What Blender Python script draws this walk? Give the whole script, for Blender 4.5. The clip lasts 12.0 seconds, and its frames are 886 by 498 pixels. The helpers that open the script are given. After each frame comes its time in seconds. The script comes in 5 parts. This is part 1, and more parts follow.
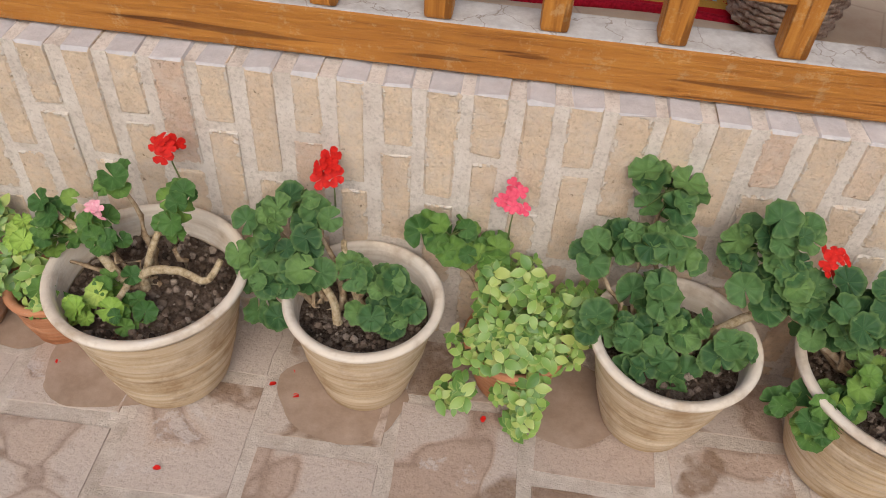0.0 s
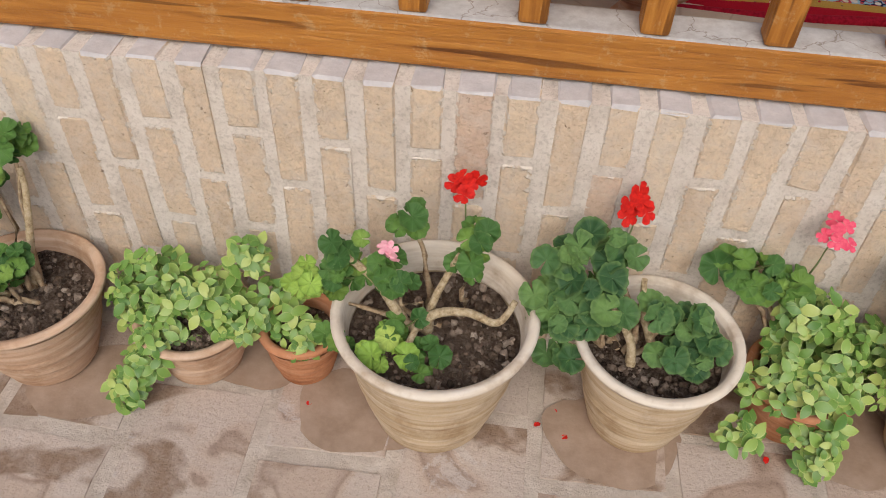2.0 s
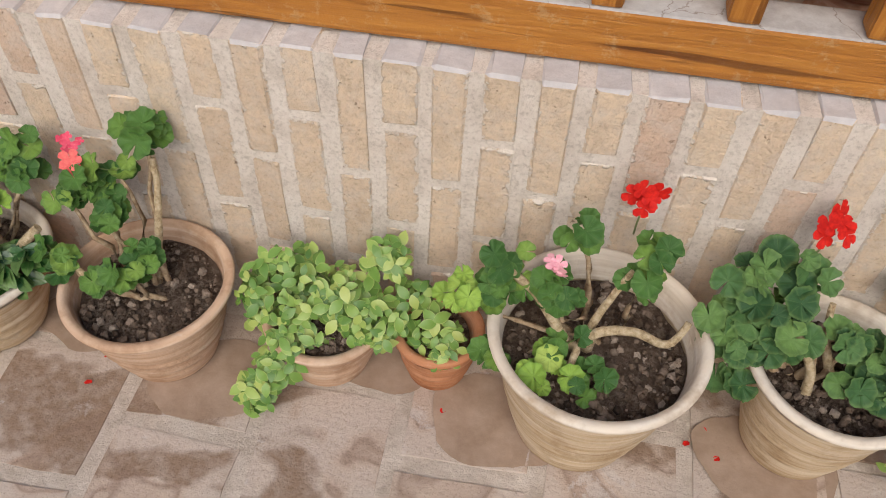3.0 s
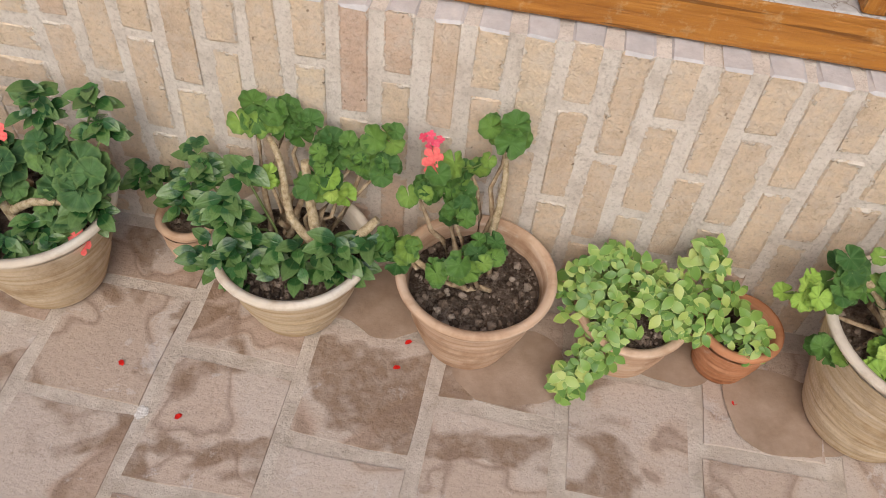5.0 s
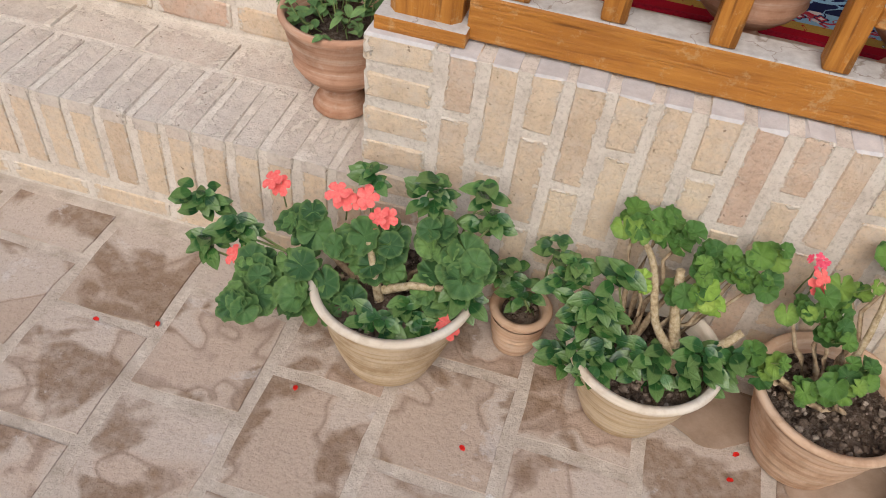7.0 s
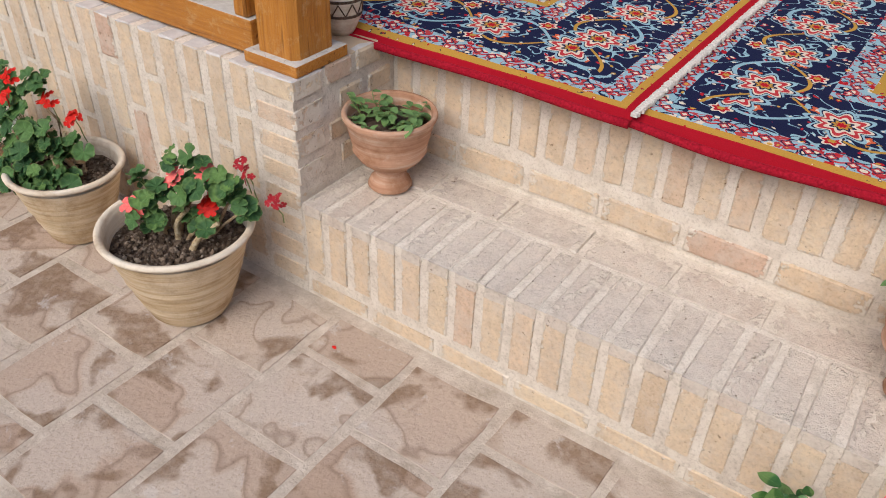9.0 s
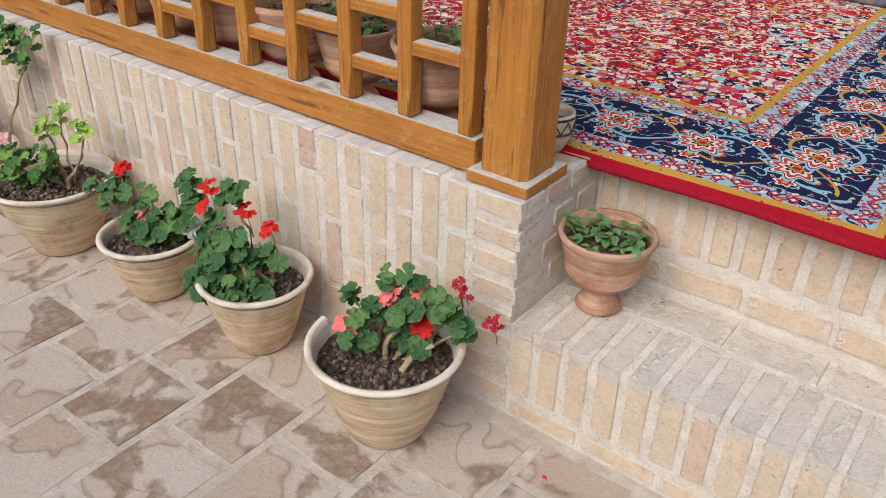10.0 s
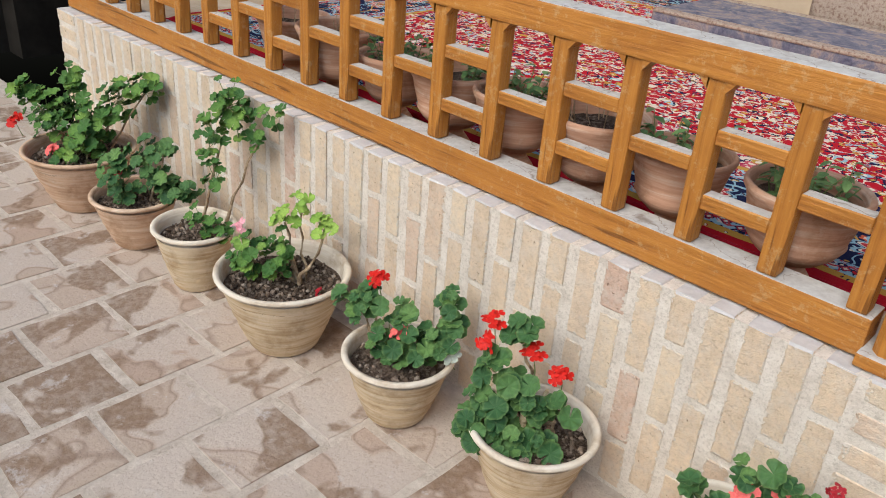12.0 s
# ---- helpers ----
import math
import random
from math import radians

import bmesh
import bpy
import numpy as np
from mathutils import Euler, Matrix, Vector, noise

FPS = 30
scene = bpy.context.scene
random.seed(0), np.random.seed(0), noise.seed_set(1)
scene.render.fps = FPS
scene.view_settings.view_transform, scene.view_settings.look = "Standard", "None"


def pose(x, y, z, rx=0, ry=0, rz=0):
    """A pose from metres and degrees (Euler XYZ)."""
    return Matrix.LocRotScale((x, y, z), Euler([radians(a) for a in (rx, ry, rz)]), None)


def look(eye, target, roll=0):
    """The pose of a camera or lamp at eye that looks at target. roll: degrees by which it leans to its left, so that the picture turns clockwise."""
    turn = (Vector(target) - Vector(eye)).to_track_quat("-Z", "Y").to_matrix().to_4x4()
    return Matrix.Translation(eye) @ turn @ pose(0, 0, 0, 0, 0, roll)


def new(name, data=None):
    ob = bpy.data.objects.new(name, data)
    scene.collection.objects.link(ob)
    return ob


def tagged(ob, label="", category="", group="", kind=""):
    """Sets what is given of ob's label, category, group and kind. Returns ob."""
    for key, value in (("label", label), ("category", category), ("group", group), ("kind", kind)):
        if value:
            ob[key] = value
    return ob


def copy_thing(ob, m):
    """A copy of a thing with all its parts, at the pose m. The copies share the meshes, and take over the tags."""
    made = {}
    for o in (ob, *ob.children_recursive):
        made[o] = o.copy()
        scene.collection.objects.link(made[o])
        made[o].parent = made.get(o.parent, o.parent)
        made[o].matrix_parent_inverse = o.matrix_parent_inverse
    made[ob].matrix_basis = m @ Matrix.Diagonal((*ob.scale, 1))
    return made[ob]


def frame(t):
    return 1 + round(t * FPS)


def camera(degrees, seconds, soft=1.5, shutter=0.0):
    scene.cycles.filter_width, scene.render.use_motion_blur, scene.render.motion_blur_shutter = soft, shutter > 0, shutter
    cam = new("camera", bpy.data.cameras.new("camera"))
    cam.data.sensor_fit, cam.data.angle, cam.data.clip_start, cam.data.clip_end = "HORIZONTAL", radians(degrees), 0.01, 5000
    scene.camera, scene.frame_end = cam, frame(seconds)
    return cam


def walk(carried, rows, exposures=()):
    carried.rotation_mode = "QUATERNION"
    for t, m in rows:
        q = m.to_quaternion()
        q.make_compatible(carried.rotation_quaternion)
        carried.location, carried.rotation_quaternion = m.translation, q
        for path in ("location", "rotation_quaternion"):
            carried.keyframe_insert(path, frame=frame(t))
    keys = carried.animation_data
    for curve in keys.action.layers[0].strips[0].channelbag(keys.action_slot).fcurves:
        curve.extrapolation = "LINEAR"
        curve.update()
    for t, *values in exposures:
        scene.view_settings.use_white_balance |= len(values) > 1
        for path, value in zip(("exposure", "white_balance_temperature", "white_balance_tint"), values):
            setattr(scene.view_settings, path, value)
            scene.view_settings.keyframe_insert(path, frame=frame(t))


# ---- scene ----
cam = camera(57.6, 12.0, soft=1.0)
PATH = [
    (0, (2.267, -1.027, 1.301), (2.158, 0.376, -0.12), 4.3),
    (0.5, (2.16, -1.029, 1.305), (1.985, 0.36, -0.123), 2.8),
    (1, (2.009, -1.031, 1.304), (1.837, 0.354, -0.129), 2.8),
    (1.1, (1.978, -1.032, 1.305), (1.821, 0.352, -0.13), 2.9),
    (1.5, (1.892, -1.044, 1.303), (1.759, 0.342, -0.133), 2.5),
    (2, (1.792, -0.997, 1.281), (1.658, 0.4, -0.144), 2.7),
    (2.5, (1.673, -0.927, 1.276), (1.513, 0.461, -0.156), 1.9),
    (3, (1.561, -0.887, 1.272), (1.387, 0.399, -0.249), 2.8),
    (3.2, (1.535, -0.887, 1.277), (1.347, 0.377, -0.262), 3.4),
    (4.8, (1.043, -1.057, 1.302), (0.922, 0.228, -0.226), 6.2),
    (5, (0.985, -1.041, 1.303), (0.866, 0.25, -0.22), 6.4),
    (5.5, (0.833, -0.993, 1.316), (0.676, 0.313, -0.19), 5.5),
    (6, (0.719, -0.971, 1.308), (0.55, 0.334, -0.198), 8.7),
    (6.5, (0.597, -1.024, 1.318), (0.407, 0.298, -0.171), 8.2),
    (7, (0.427, -1.152, 1.318), (0.163, 0.238, -0.095), 7.5),
    (7.5, (0.277, -1.234, 1.335), (-0.073, 0.25, 0.041), 8.4),
    (7.7, (0.194, -1.211, 1.361), (-0.212, 0.264, 0.073), 9.3),
    (9.3, (-0.365, -1.178, 1.385), (-1.313, 0.163, 0.244), 1.5),
    (9.5, (-0.445, -1.202, 1.398), (-1.421, 0.148, 0.292), 1.5),
    (10, (-0.655, -1.327, 1.412), (-1.685, 0.04, 0.378), 1.5),
    (10.5, (-0.804, -1.383, 1.393), (-1.854, -0.017, 0.376), 2.5),
    (11, (-1.047, -1.361, 1.404), (-2.14, -0.011, 0.414), 2.0),
    (11.5, (-1.18, -1.365, 1.411), (-2.319, -0.032, 0.45), 3.4),
    (11.7, (-1.207, -1.377, 1.406), (-2.379, -0.061, 0.462), 3.9),
    (12, (-1.336, -1.437, 1.443), (-2.526, -0.13, 0.507), 4.6),
]
walk(cam, [(t, look(eye, target, roll)) for t, eye, target, roll in PATH], [(0.0, -0.16, 6450, 10), (3.0, -0.13, 6450, 9), (5.0, -0.10, 6500, 9), (7.5, -0.07, 6400, 8), (9.5, 0.04, 6350, 8), (10.5, 0.06, 5750, 2), (11.0, 0.06, 5550, 2), (11.5, 0.08, 5600, 2), (12.0, 0.12, 6050, 3)])

# ---- light: open shade in a courtyard, bright hazy sky ----
world = bpy.data.worlds.new("sky")
scene.world = world
world.use_nodes = True
wn = world.node_tree.nodes
sky = wn.new("ShaderNodeTexSky")
sky.sky_type = "NISHITA"
sky.sun_disc = False
sky.sun_elevation, sky.sun_rotation = radians(45), radians(194)
sky.air_density, sky.dust_density, sky.ozone_density = 1.0, 3.0, 0.6
wn["Background"].inputs[1].default_value = 0.15
world.node_tree.links.new(sky.outputs[0], wn["Background"].inputs[0])
sun_data = bpy.data.lights.new("sun", "SUN")
sun_data.energy, sun_data.angle, sun_data.color = 1.9, radians(40), (1.0, 0.96, 0.90)
sun = new("sun", sun_data)
sun.matrix_world = look((1.2, -5.0, 5.2), (0, 0, 0))

R = random.Random(7)


# ---- materials ----
def mat(name, rough=0.8, spec=0.3):
    m = bpy.data.materials.new(name)
    m.use_nodes = True
    b = m.node_tree.nodes["Principled BSDF"]
    b.inputs["Roughness"].default_value = rough
    b.inputs["Specular IOR Level"].default_value = spec
    return m


def nd(m, kind, **sets):
    n = m.node_tree.nodes.new(kind)
    for k, v in sets.items():
        if k in n.inputs:
            n.inputs[k].default_value = v
    return n


def ln(m, a, b):
    m.node_tree.links.new(a, b)


def ramp(m, fac, stops, constant=False):
    n = nd(m, "ShaderNodeValToRGB")
    if constant:
        n.color_ramp.interpolation = "CONSTANT"
    e = n.color_ramp.elements
    while len(e) < len(stops):
        e.new(0.5)
    for k, (p, c) in enumerate(stops):
        e[k].position = p
        e[k].color = (*c, 1)
    ln(m, fac, n.inputs[0])
    return n.outputs[0]


def mix(m, fac, a, b, mode="MIX"):
    n = m.node_tree.nodes.new("ShaderNodeMix")
    n.data_type = "RGBA"
    n.blend_type = mode
    for sock, v in ((n.inputs[0], fac), (n.inputs[6], a), (n.inputs[7], b)):
        if isinstance(v, (int, float)):
            sock.default_value = v
        elif isinstance(v, tuple):
            sock.default_value = (*v, 1)
        else:
            ln(m, v, sock)
    return n.outputs[2]


def calc(m, op, a, b=0.0):
    n = nd(m, "ShaderNodeMath")
    n.operation = op
    for sock, v in ((n.inputs[0], a), (n.inputs[1], b)):
        if isinstance(v, (int, float)):
            sock.default_value = v
        else:
            ln(m, v, sock)
    return n.outputs[0]


def grain(m, scale, detail=4.0, rough=0.6, coord=None, distort=0.0):
    n = nd(m, "ShaderNodeTexNoise", Scale=scale, Detail=detail, Roughness=rough, Distortion=distort)
    if coord is not None:
        ln(m, coord, n.inputs["Vector"])
    return n.outputs["Fac"]


def finish(m, colour, height=None, strength=0.3, dist=0.004, rough=None):
    b = m.node_tree.nodes["Principled BSDF"]
    if isinstance(colour, tuple):
        b.inputs["Base Color"].default_value = (*colour, 1)
    else:
        ln(m, colour, b.inputs["Base Color"])
    if rough is not None:
        ln(m, rough, b.inputs["Roughness"])
    if height is not None:
        n = nd(m, "ShaderNodeBump", Strength=strength, Distance=dist)
        ln(m, height, n.inputs["Height"])
        ln(m, n.outputs[0], b.inputs["Normal"])
    return m


def place_of(m):
    return nd(m, "ShaderNodeNewGeometry").outputs["Position"]


def own_random(m):
    return nd(m, "ShaderNodeObjectInfo").outputs["Random"]


def brick_material(name, tones, dusty=0.0):
    m = mat(name, 0.92, 0.15)
    p = place_of(m)
    base = ramp(m, own_random(m), tones)
    blotch = ramp(m, grain(m, 9, 5, 0.65, p), [(0.32, (0.76, 0.71, 0.66)), (0.5, (1, 1, 1)), (0.7, (1.12, 1.08, 1.02))])
    c = mix(m, 0.5, base, blotch, "MULTIPLY")
    speck = ramp(m, grain(m, 120, 3, 0.7, p), [(0.36, (0.55, 0.50, 0.46)), (0.46, (1, 1, 1)), (0.66, (1.12, 1.12, 1.12))])
    c = mix(m, 0.28, c, speck, "MULTIPLY")
    mottle = ramp(m, grain(m, 48, 5, 0.75, p), [(0.33, (0.74, 0.70, 0.66)), (0.5, (1, 1, 1)), (0.66, (1.14, 1.13, 1.10))])
    c = mix(m, 0.45, c, mottle, "MULTIPLY")
    wash = ramp(m, grain(m, 22, 5, 0.7, p), [(0.46, (0, 0, 0)), (0.64, (1, 1, 1))])
    c = mix(m, calc(m, "MULTIPLY", wash, 0.45 + dusty), c, (0.69, 0.61, 0.53))
    gen = nd(m, "ShaderNodeSeparateXYZ")
    ln(m, nd(m, "ShaderNodeTexCoord").outputs["Generated"], gen.inputs[0])
    ex = calc(m, "MULTIPLY", calc(m, "MINIMUM", gen.outputs[0], calc(m, "SUBTRACT", 1.0, gen.outputs[0])), 0.055)
    ez = calc(m, "MULTIPLY", calc(m, "MINIMUM", gen.outputs[2], calc(m, "SUBTRACT", 1.0, gen.outputs[2])), 0.18)
    edge = calc(m, "ADD", calc(m, "MINIMUM", ex, ez), calc(m, "MULTIPLY", calc(m, "SUBTRACT", grain(m, 55, 4, 0.65, p), 0.5), 0.040))
    smear = ramp(m, calc(m, "MULTIPLY", edge, 100.0), [(0.24, (0.95, 0.95, 0.95)), (0.46, (0, 0, 0))])
    c = mix(m, smear, c, ramp(m, grain(m, 30, 4, 0.6, p), [(0.3, (0.66, 0.58, 0.49)), (0.7, (0.80, 0.72, 0.63))]))
    hole = ramp(m, grain(m, 60, 3, 0.6, p), [(0.28, (0.40, 0.34, 0.29)), (0.33, (1, 1, 1))])
    c = mix(m, 0.8, c, hole, "MULTIPLY")
    h = calc(m, "ADD", calc(m, "ADD", grain(m, 60, 5, 0.7, p), calc(m, "MULTIPLY", smear, 0.5)), calc(m, "MULTIPLY", grain(m, 260, 3, 0.6, p), 0.5))
    return finish(m, c, h, 0.9, 0.0055)


BRICK = brick_material("brick", [(0.0, (0.655, 0.51, 0.37)), (0.25, (0.72, 0.575, 0.42)), (0.5, (0.68, 0.535, 0.39)), (0.75, (0.74, 0.605, 0.445)), (0.94, (0.67, 0.51, 0.38)), (1.0, (0.61, 0.43, 0.335))])
TREAD = brick_material("tread_brick", [(0.0, (0.61, 0.53, 0.47)), (0.5, (0.66, 0.58, 0.51)), (1.0, (0.62, 0.525, 0.455))], 0.5)

MORTAR = mat("mortar", 0.95, 0.1)
_p = place_of(MORTAR)
_c = ramp(MORTAR, grain(MORTAR, 14, 6, 0.7, _p), [(0.3, (0.60, 0.52, 0.44)), (0.5, (0.755, 0.675, 0.59)), (0.7, (0.84, 0.77, 0.69))])
finish(MORTAR, mix(MORTAR, 0.4, _c, ramp(MORTAR, grain(MORTAR, 150, 4, 0.7, _p), [(0.35, (0.5, 0.46, 0.42)), (0.5, (1, 1, 1))]), "MULTIPLY"), grain(MORTAR, 80, 6, 0.75, _p), 0.8, 0.006)

DUST = mat("cement_dust", 0.95, 0.1)
_p = place_of(DUST)
_c = ramp(DUST, grain(DUST, 25, 6, 0.7, _p), [(0.3, (0.50, 0.47, 0.46)), (0.55, (0.60, 0.57, 0.56)), (0.75, (0.70, 0.66, 0.63))])
finish(DUST, mix(DUST, 0.5, _c, ramp(DUST, own_random(DUST), [(0, (0.85, 0.82, 0.80)), (1, (1.05, 1.03, 1.02))]), "MULTIPLY"), grain(DUST, 90, 5, 0.7, _p), 0.5, 0.004)


def tile_material():
    m = mat("floor_brick", 0.85, 0.25)
    p = place_of(m)
    rnd = own_random(m)
    shift = nd(m, "ShaderNodeVectorMath")
    shift.operation = "ADD"
    spread = nd(m, "ShaderNodeCombineXYZ")
    ln(m, calc(m, "MULTIPLY", rnd, 37.0), spread.inputs[2])
    ln(m, p, shift.inputs[0])
    ln(m, spread.outputs[0], shift.inputs[1])
    q = shift.outputs[0]
    base = ramp(m, rnd, [(0.0, (0.46, 0.355, 0.28)), (0.3, (0.52, 0.41, 0.335)), (0.6, (0.44, 0.32, 0.245)), (0.85, (0.54, 0.44, 0.365)), (1.0, (0.37, 0.25, 0.18))])
    big = grain(m, 4.2, 2.2, 0.5, q, 0.35)
    worn = ramp(m, big, [(0.48, (0, 0, 0)), (0.505, (1, 1, 1))])
    c = mix(m, calc(m, "MULTIPLY", worn, 0.72), base, (0.56, 0.475, 0.41))
    brown = ramp(m, grain(m, 4.6, 3.5, 0.55, q, 0.4), [(0.53, (0, 0, 0)), (0.575, (1, 1, 1))])
    c = mix(m, calc(m, "MULTIPLY", calc(m, "MULTIPLY", brown, ramp(m, grain(m, 40, 4, 0.6, p), [(0.3, (0.45, 0.45, 0.45)), (0.6, (0.85, 0.85, 0.85))])), 1.0), c, (0.23, 0.145, 0.09))
    edge = ramp(m, big, [(0.445, (0, 0, 0)), (0.47, (1, 1, 1)), (0.478, (0, 0, 0))])
    c = mix(m, calc(m, "MULTIPLY", edge, 0.6), c, (0.25, 0.17, 0.125))
    lime = ramp(m, grain(m, 11, 6, 0.7, q, 0.4), [(0.60, (0, 0, 0)), (0.66, (1, 1, 1))])
    c = mix(m, calc(m, "MULTIPLY", lime, 0.5), c, (0.62, 0.57, 0.54))
    speck = ramp(m, grain(m, 170, 3, 0.7, p), [(0.34, (0.6, 0.55, 0.5)), (0.46, (1, 1, 1))])
    c = mix(m, 0.45, c, speck, "MULTIPLY")
    h = calc(m, "ADD", calc(m, "MULTIPLY", big, 0.8), grain(m, 70, 6, 0.7, p))
    return finish(m, c, h, 0.7, 0.007)


TILE = tile_material()

JOINT = mat("paving_joint", 0.95, 0.1)
_p = place_of(JOINT)
finish(JOINT, ramp(JOINT, grain(JOINT, 18, 6, 0.7, _p), [(0.3, (0.43, 0.355, 0.285)), (0.5, (0.57, 0.485, 0.41)), (0.7, (0.69, 0.61, 0.53))]), grain(JOINT, 80, 6, 0.75, _p), 0.9, 0.007)

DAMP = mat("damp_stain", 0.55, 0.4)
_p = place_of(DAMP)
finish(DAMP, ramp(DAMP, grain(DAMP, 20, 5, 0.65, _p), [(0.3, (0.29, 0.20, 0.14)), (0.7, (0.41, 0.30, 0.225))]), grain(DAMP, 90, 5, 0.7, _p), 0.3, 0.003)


def wood_material(name, along):
    m = mat(name, 0.5, 0.35)
    tc = nd(m, "ShaderNodeTexCoord")
    mp = nd(m, "ShaderNodeMapping")
    mp.inputs["Scale"].default_value = along
    ln(m, tc.outputs["Object"], mp.inputs["Vector"])
    v = mp.outputs[0]
    fib = grain(m, 1.0, 6, 0.65, v, 0.6)
    c = ramp(m, fib, [(0.26, (0.26, 0.092, 0.016)), (0.40, (0.43, 0.168, 0.028)), (0.55, (0.50, 0.208, 0.036)), (0.75, (0.58, 0.265, 0.055))])
    p = place_of(m)
    worn = ramp(m, grain(m, 34, 6, 0.78, p), [(0.55, (0, 0, 0)), (0.64, (1, 1, 1))])
    c = mix(m, calc(m, "MULTIPLY", worn, 0.45), c, (0.60, 0.41, 0.20))
    slit = nd(m, "ShaderNodeMapping")
    slit.inputs["Scale"].default_value = tuple(q * 0.55 for q in along)
    ln(m, tc.outputs["Object"], slit.inputs["Vector"])
    split = ramp(m, grain(m, 1.0, 2, 0.5, slit.outputs[0], 0.3), [(0.33, (0.35, 0.3, 0.27)), (0.37, (1, 1, 1))])
    c = mix(m, 0.8, c, split, "MULTIPLY")
    dark = ramp(m, grain(m, 5, 4, 0.6, p), [(0.3, (0.7, 0.62, 0.55)), (0.5, (1, 1, 1))])
    c = mix(m, 0.6, c, dark, "MULTIPLY")
    c = mix(m, 0.35, c, ramp(m, own_random(m), [(0, (0.8, 0.76, 0.7)), (1, (1.08, 1.04, 1.0))]), "MULTIPLY")
    return finish(m, c, calc(m, "ADD", fib, calc(m, "MULTIPLY", grain(m, 120, 4, 0.6, p), 0.4)), 0.8, 0.005)


WOOD_X = wood_material("varnished_wood_along", (5.0, 95, 95))
WOOD_Z = wood_material("varnished_wood_upright", (95, 95, 5.0))
GREY_WOOD = mat("weathered_grey_wood", 0.9, 0.15)
_p = place_of(GREY_WOOD)
_crack = nd(GREY_WOOD, "ShaderNodeTexVoronoi", Scale=10.0)
_crack.feature = "DISTANCE_TO_EDGE"
_wv = nd(GREY_WOOD, "ShaderNodeVectorMath")
_wv.operation = "MULTIPLY_ADD"
_wn = nd(GREY_WOOD, "ShaderNodeTexNoise", Scale=22.0, Detail=4.0)
ln(GREY_WOOD, _p, _wn.inputs["Vector"])
ln(GREY_WOOD, _wn.outputs["Color"], _wv.inputs[0])
_wv.inputs[1].default_value = (0.09, 0.09, 0.0)
ln(GREY_WOOD, _p, _wv.inputs[2])
ln(GREY_WOOD, _wv.outputs[0], _crack.inputs["Vector"])
_c = ramp(GREY_WOOD, grain(GREY_WOOD, 40, 6, 0.7, _p), [(0.3, (0.42, 0.38, 0.35)), (0.6, (0.56, 0.53, 0.50)), (0.8, (0.64, 0.60, 0.57))])
finish(GREY_WOOD, mix(GREY_WOOD, ramp(GREY_WOOD, _crack.outputs["Distance"], [(0.0, (0.8, 0.8, 0.8)), (0.016, (0, 0, 0))]), _c, (0.24, 0.18, 0.14)), grain(GREY_WOOD, 60, 5, 0.7, _p), 0.4, 0.003)


def clay_material(name, tones, rough=0.85):
    m = mat(name, rough, 0.2)
    tc = nd(m, "ShaderNodeTexCoord")
    o = tc.outputs["Object"]
    ringed = nd(m, "ShaderNodeMapping")
    ringed.inputs["Scale"].default_value = (6, 6, 90)
    ln(m, o, ringed.inputs["Vector"])
    base = ramp(m, grain(m, 1.0, 4, 0.6, ringed.outputs[0]), tones)
    p = place_of(m)
    stain = ramp(m, grain(m, 11, 5, 0.65, p), [(0.32, (0.62, 0.52, 0.42)), (0.5, (1, 1, 1)), (0.72, (1.08, 1.07, 1.05))])
    c = mix(m, 0.8, base, stain, "MULTIPLY")
    scale_ = ramp(m, grain(m, 28, 6, 0.7, p), [(0.58, (0, 0, 0)), (0.7, (1, 1, 1))])
    c = mix(m, calc(m, "MULTIPLY", scale_, 0.3), c, (0.68, 0.61, 0.53))
    c = mix(m, 0.35, c, ramp(m, own_random(m), [(0, (0.85, 0.8, 0.75)), (1, (1.05, 1.03, 1.0))]), "MULTIPLY")
    return finish(m, c, calc(m, "ADD", grain(m, 1.0, 3, 0.5, ringed.outputs[0]), calc(m, "MULTIPLY", grain(m, 130, 4, 0.6, p), 0.6)), 0.6, 0.004)


CREAM = clay_material("cream_clay", [(0.3, (0.46, 0.32, 0.18)), (0.47, (0.60, 0.47, 0.31)), (0.68, (0.72, 0.61, 0.46))])
CREAM_RIM = clay_material("cream_clay_rim", [(0.3, (0.62, 0.52, 0.41)), (0.5, (0.72, 0.63, 0.52)), (0.7, (0.78, 0.71, 0.62))])
TERRA = clay_material("terracotta", [(0.3, (0.42, 0.17, 0.08)), (0.5, (0.52, 0.24, 0.125)), (0.7, (0.58, 0.31, 0.18))])
PINK_CLAY = clay_material("pale_terracotta", [(0.3, (0.50, 0.31, 0.20)), (0.5, (0.62, 0.43, 0.30)), (0.7, (0.70, 0.54, 0.41))])
GOBLET = clay_material("goblet_clay", [(0.3, (0.42, 0.22, 0.14)), (0.5, (0.53, 0.31, 0.21)), (0.68, (0.63, 0.46, 0.36))])

SOIL = mat("soil", 1.0, 0.1)
_p = place_of(SOIL)
_c = ramp(SOIL, grain(SOIL, 60, 6, 0.75, _p), [(0.38, (0.03, 0.021, 0.016)), (0.5, (0.13, 0.092, 0.07)), (0.62, (0.34, 0.27, 0.215))])
finish(SOIL, mix(SOIL, ramp(SOIL, grain(SOIL, 6, 3, 0.5, _p), [(0.38, (0, 0, 0)), (0.62, (0.6, 0.6, 0.6))]), _c, (0.24, 0.165, 0.12)), grain(SOIL, 110, 6, 0.8, _p), 1.0, 0.02)


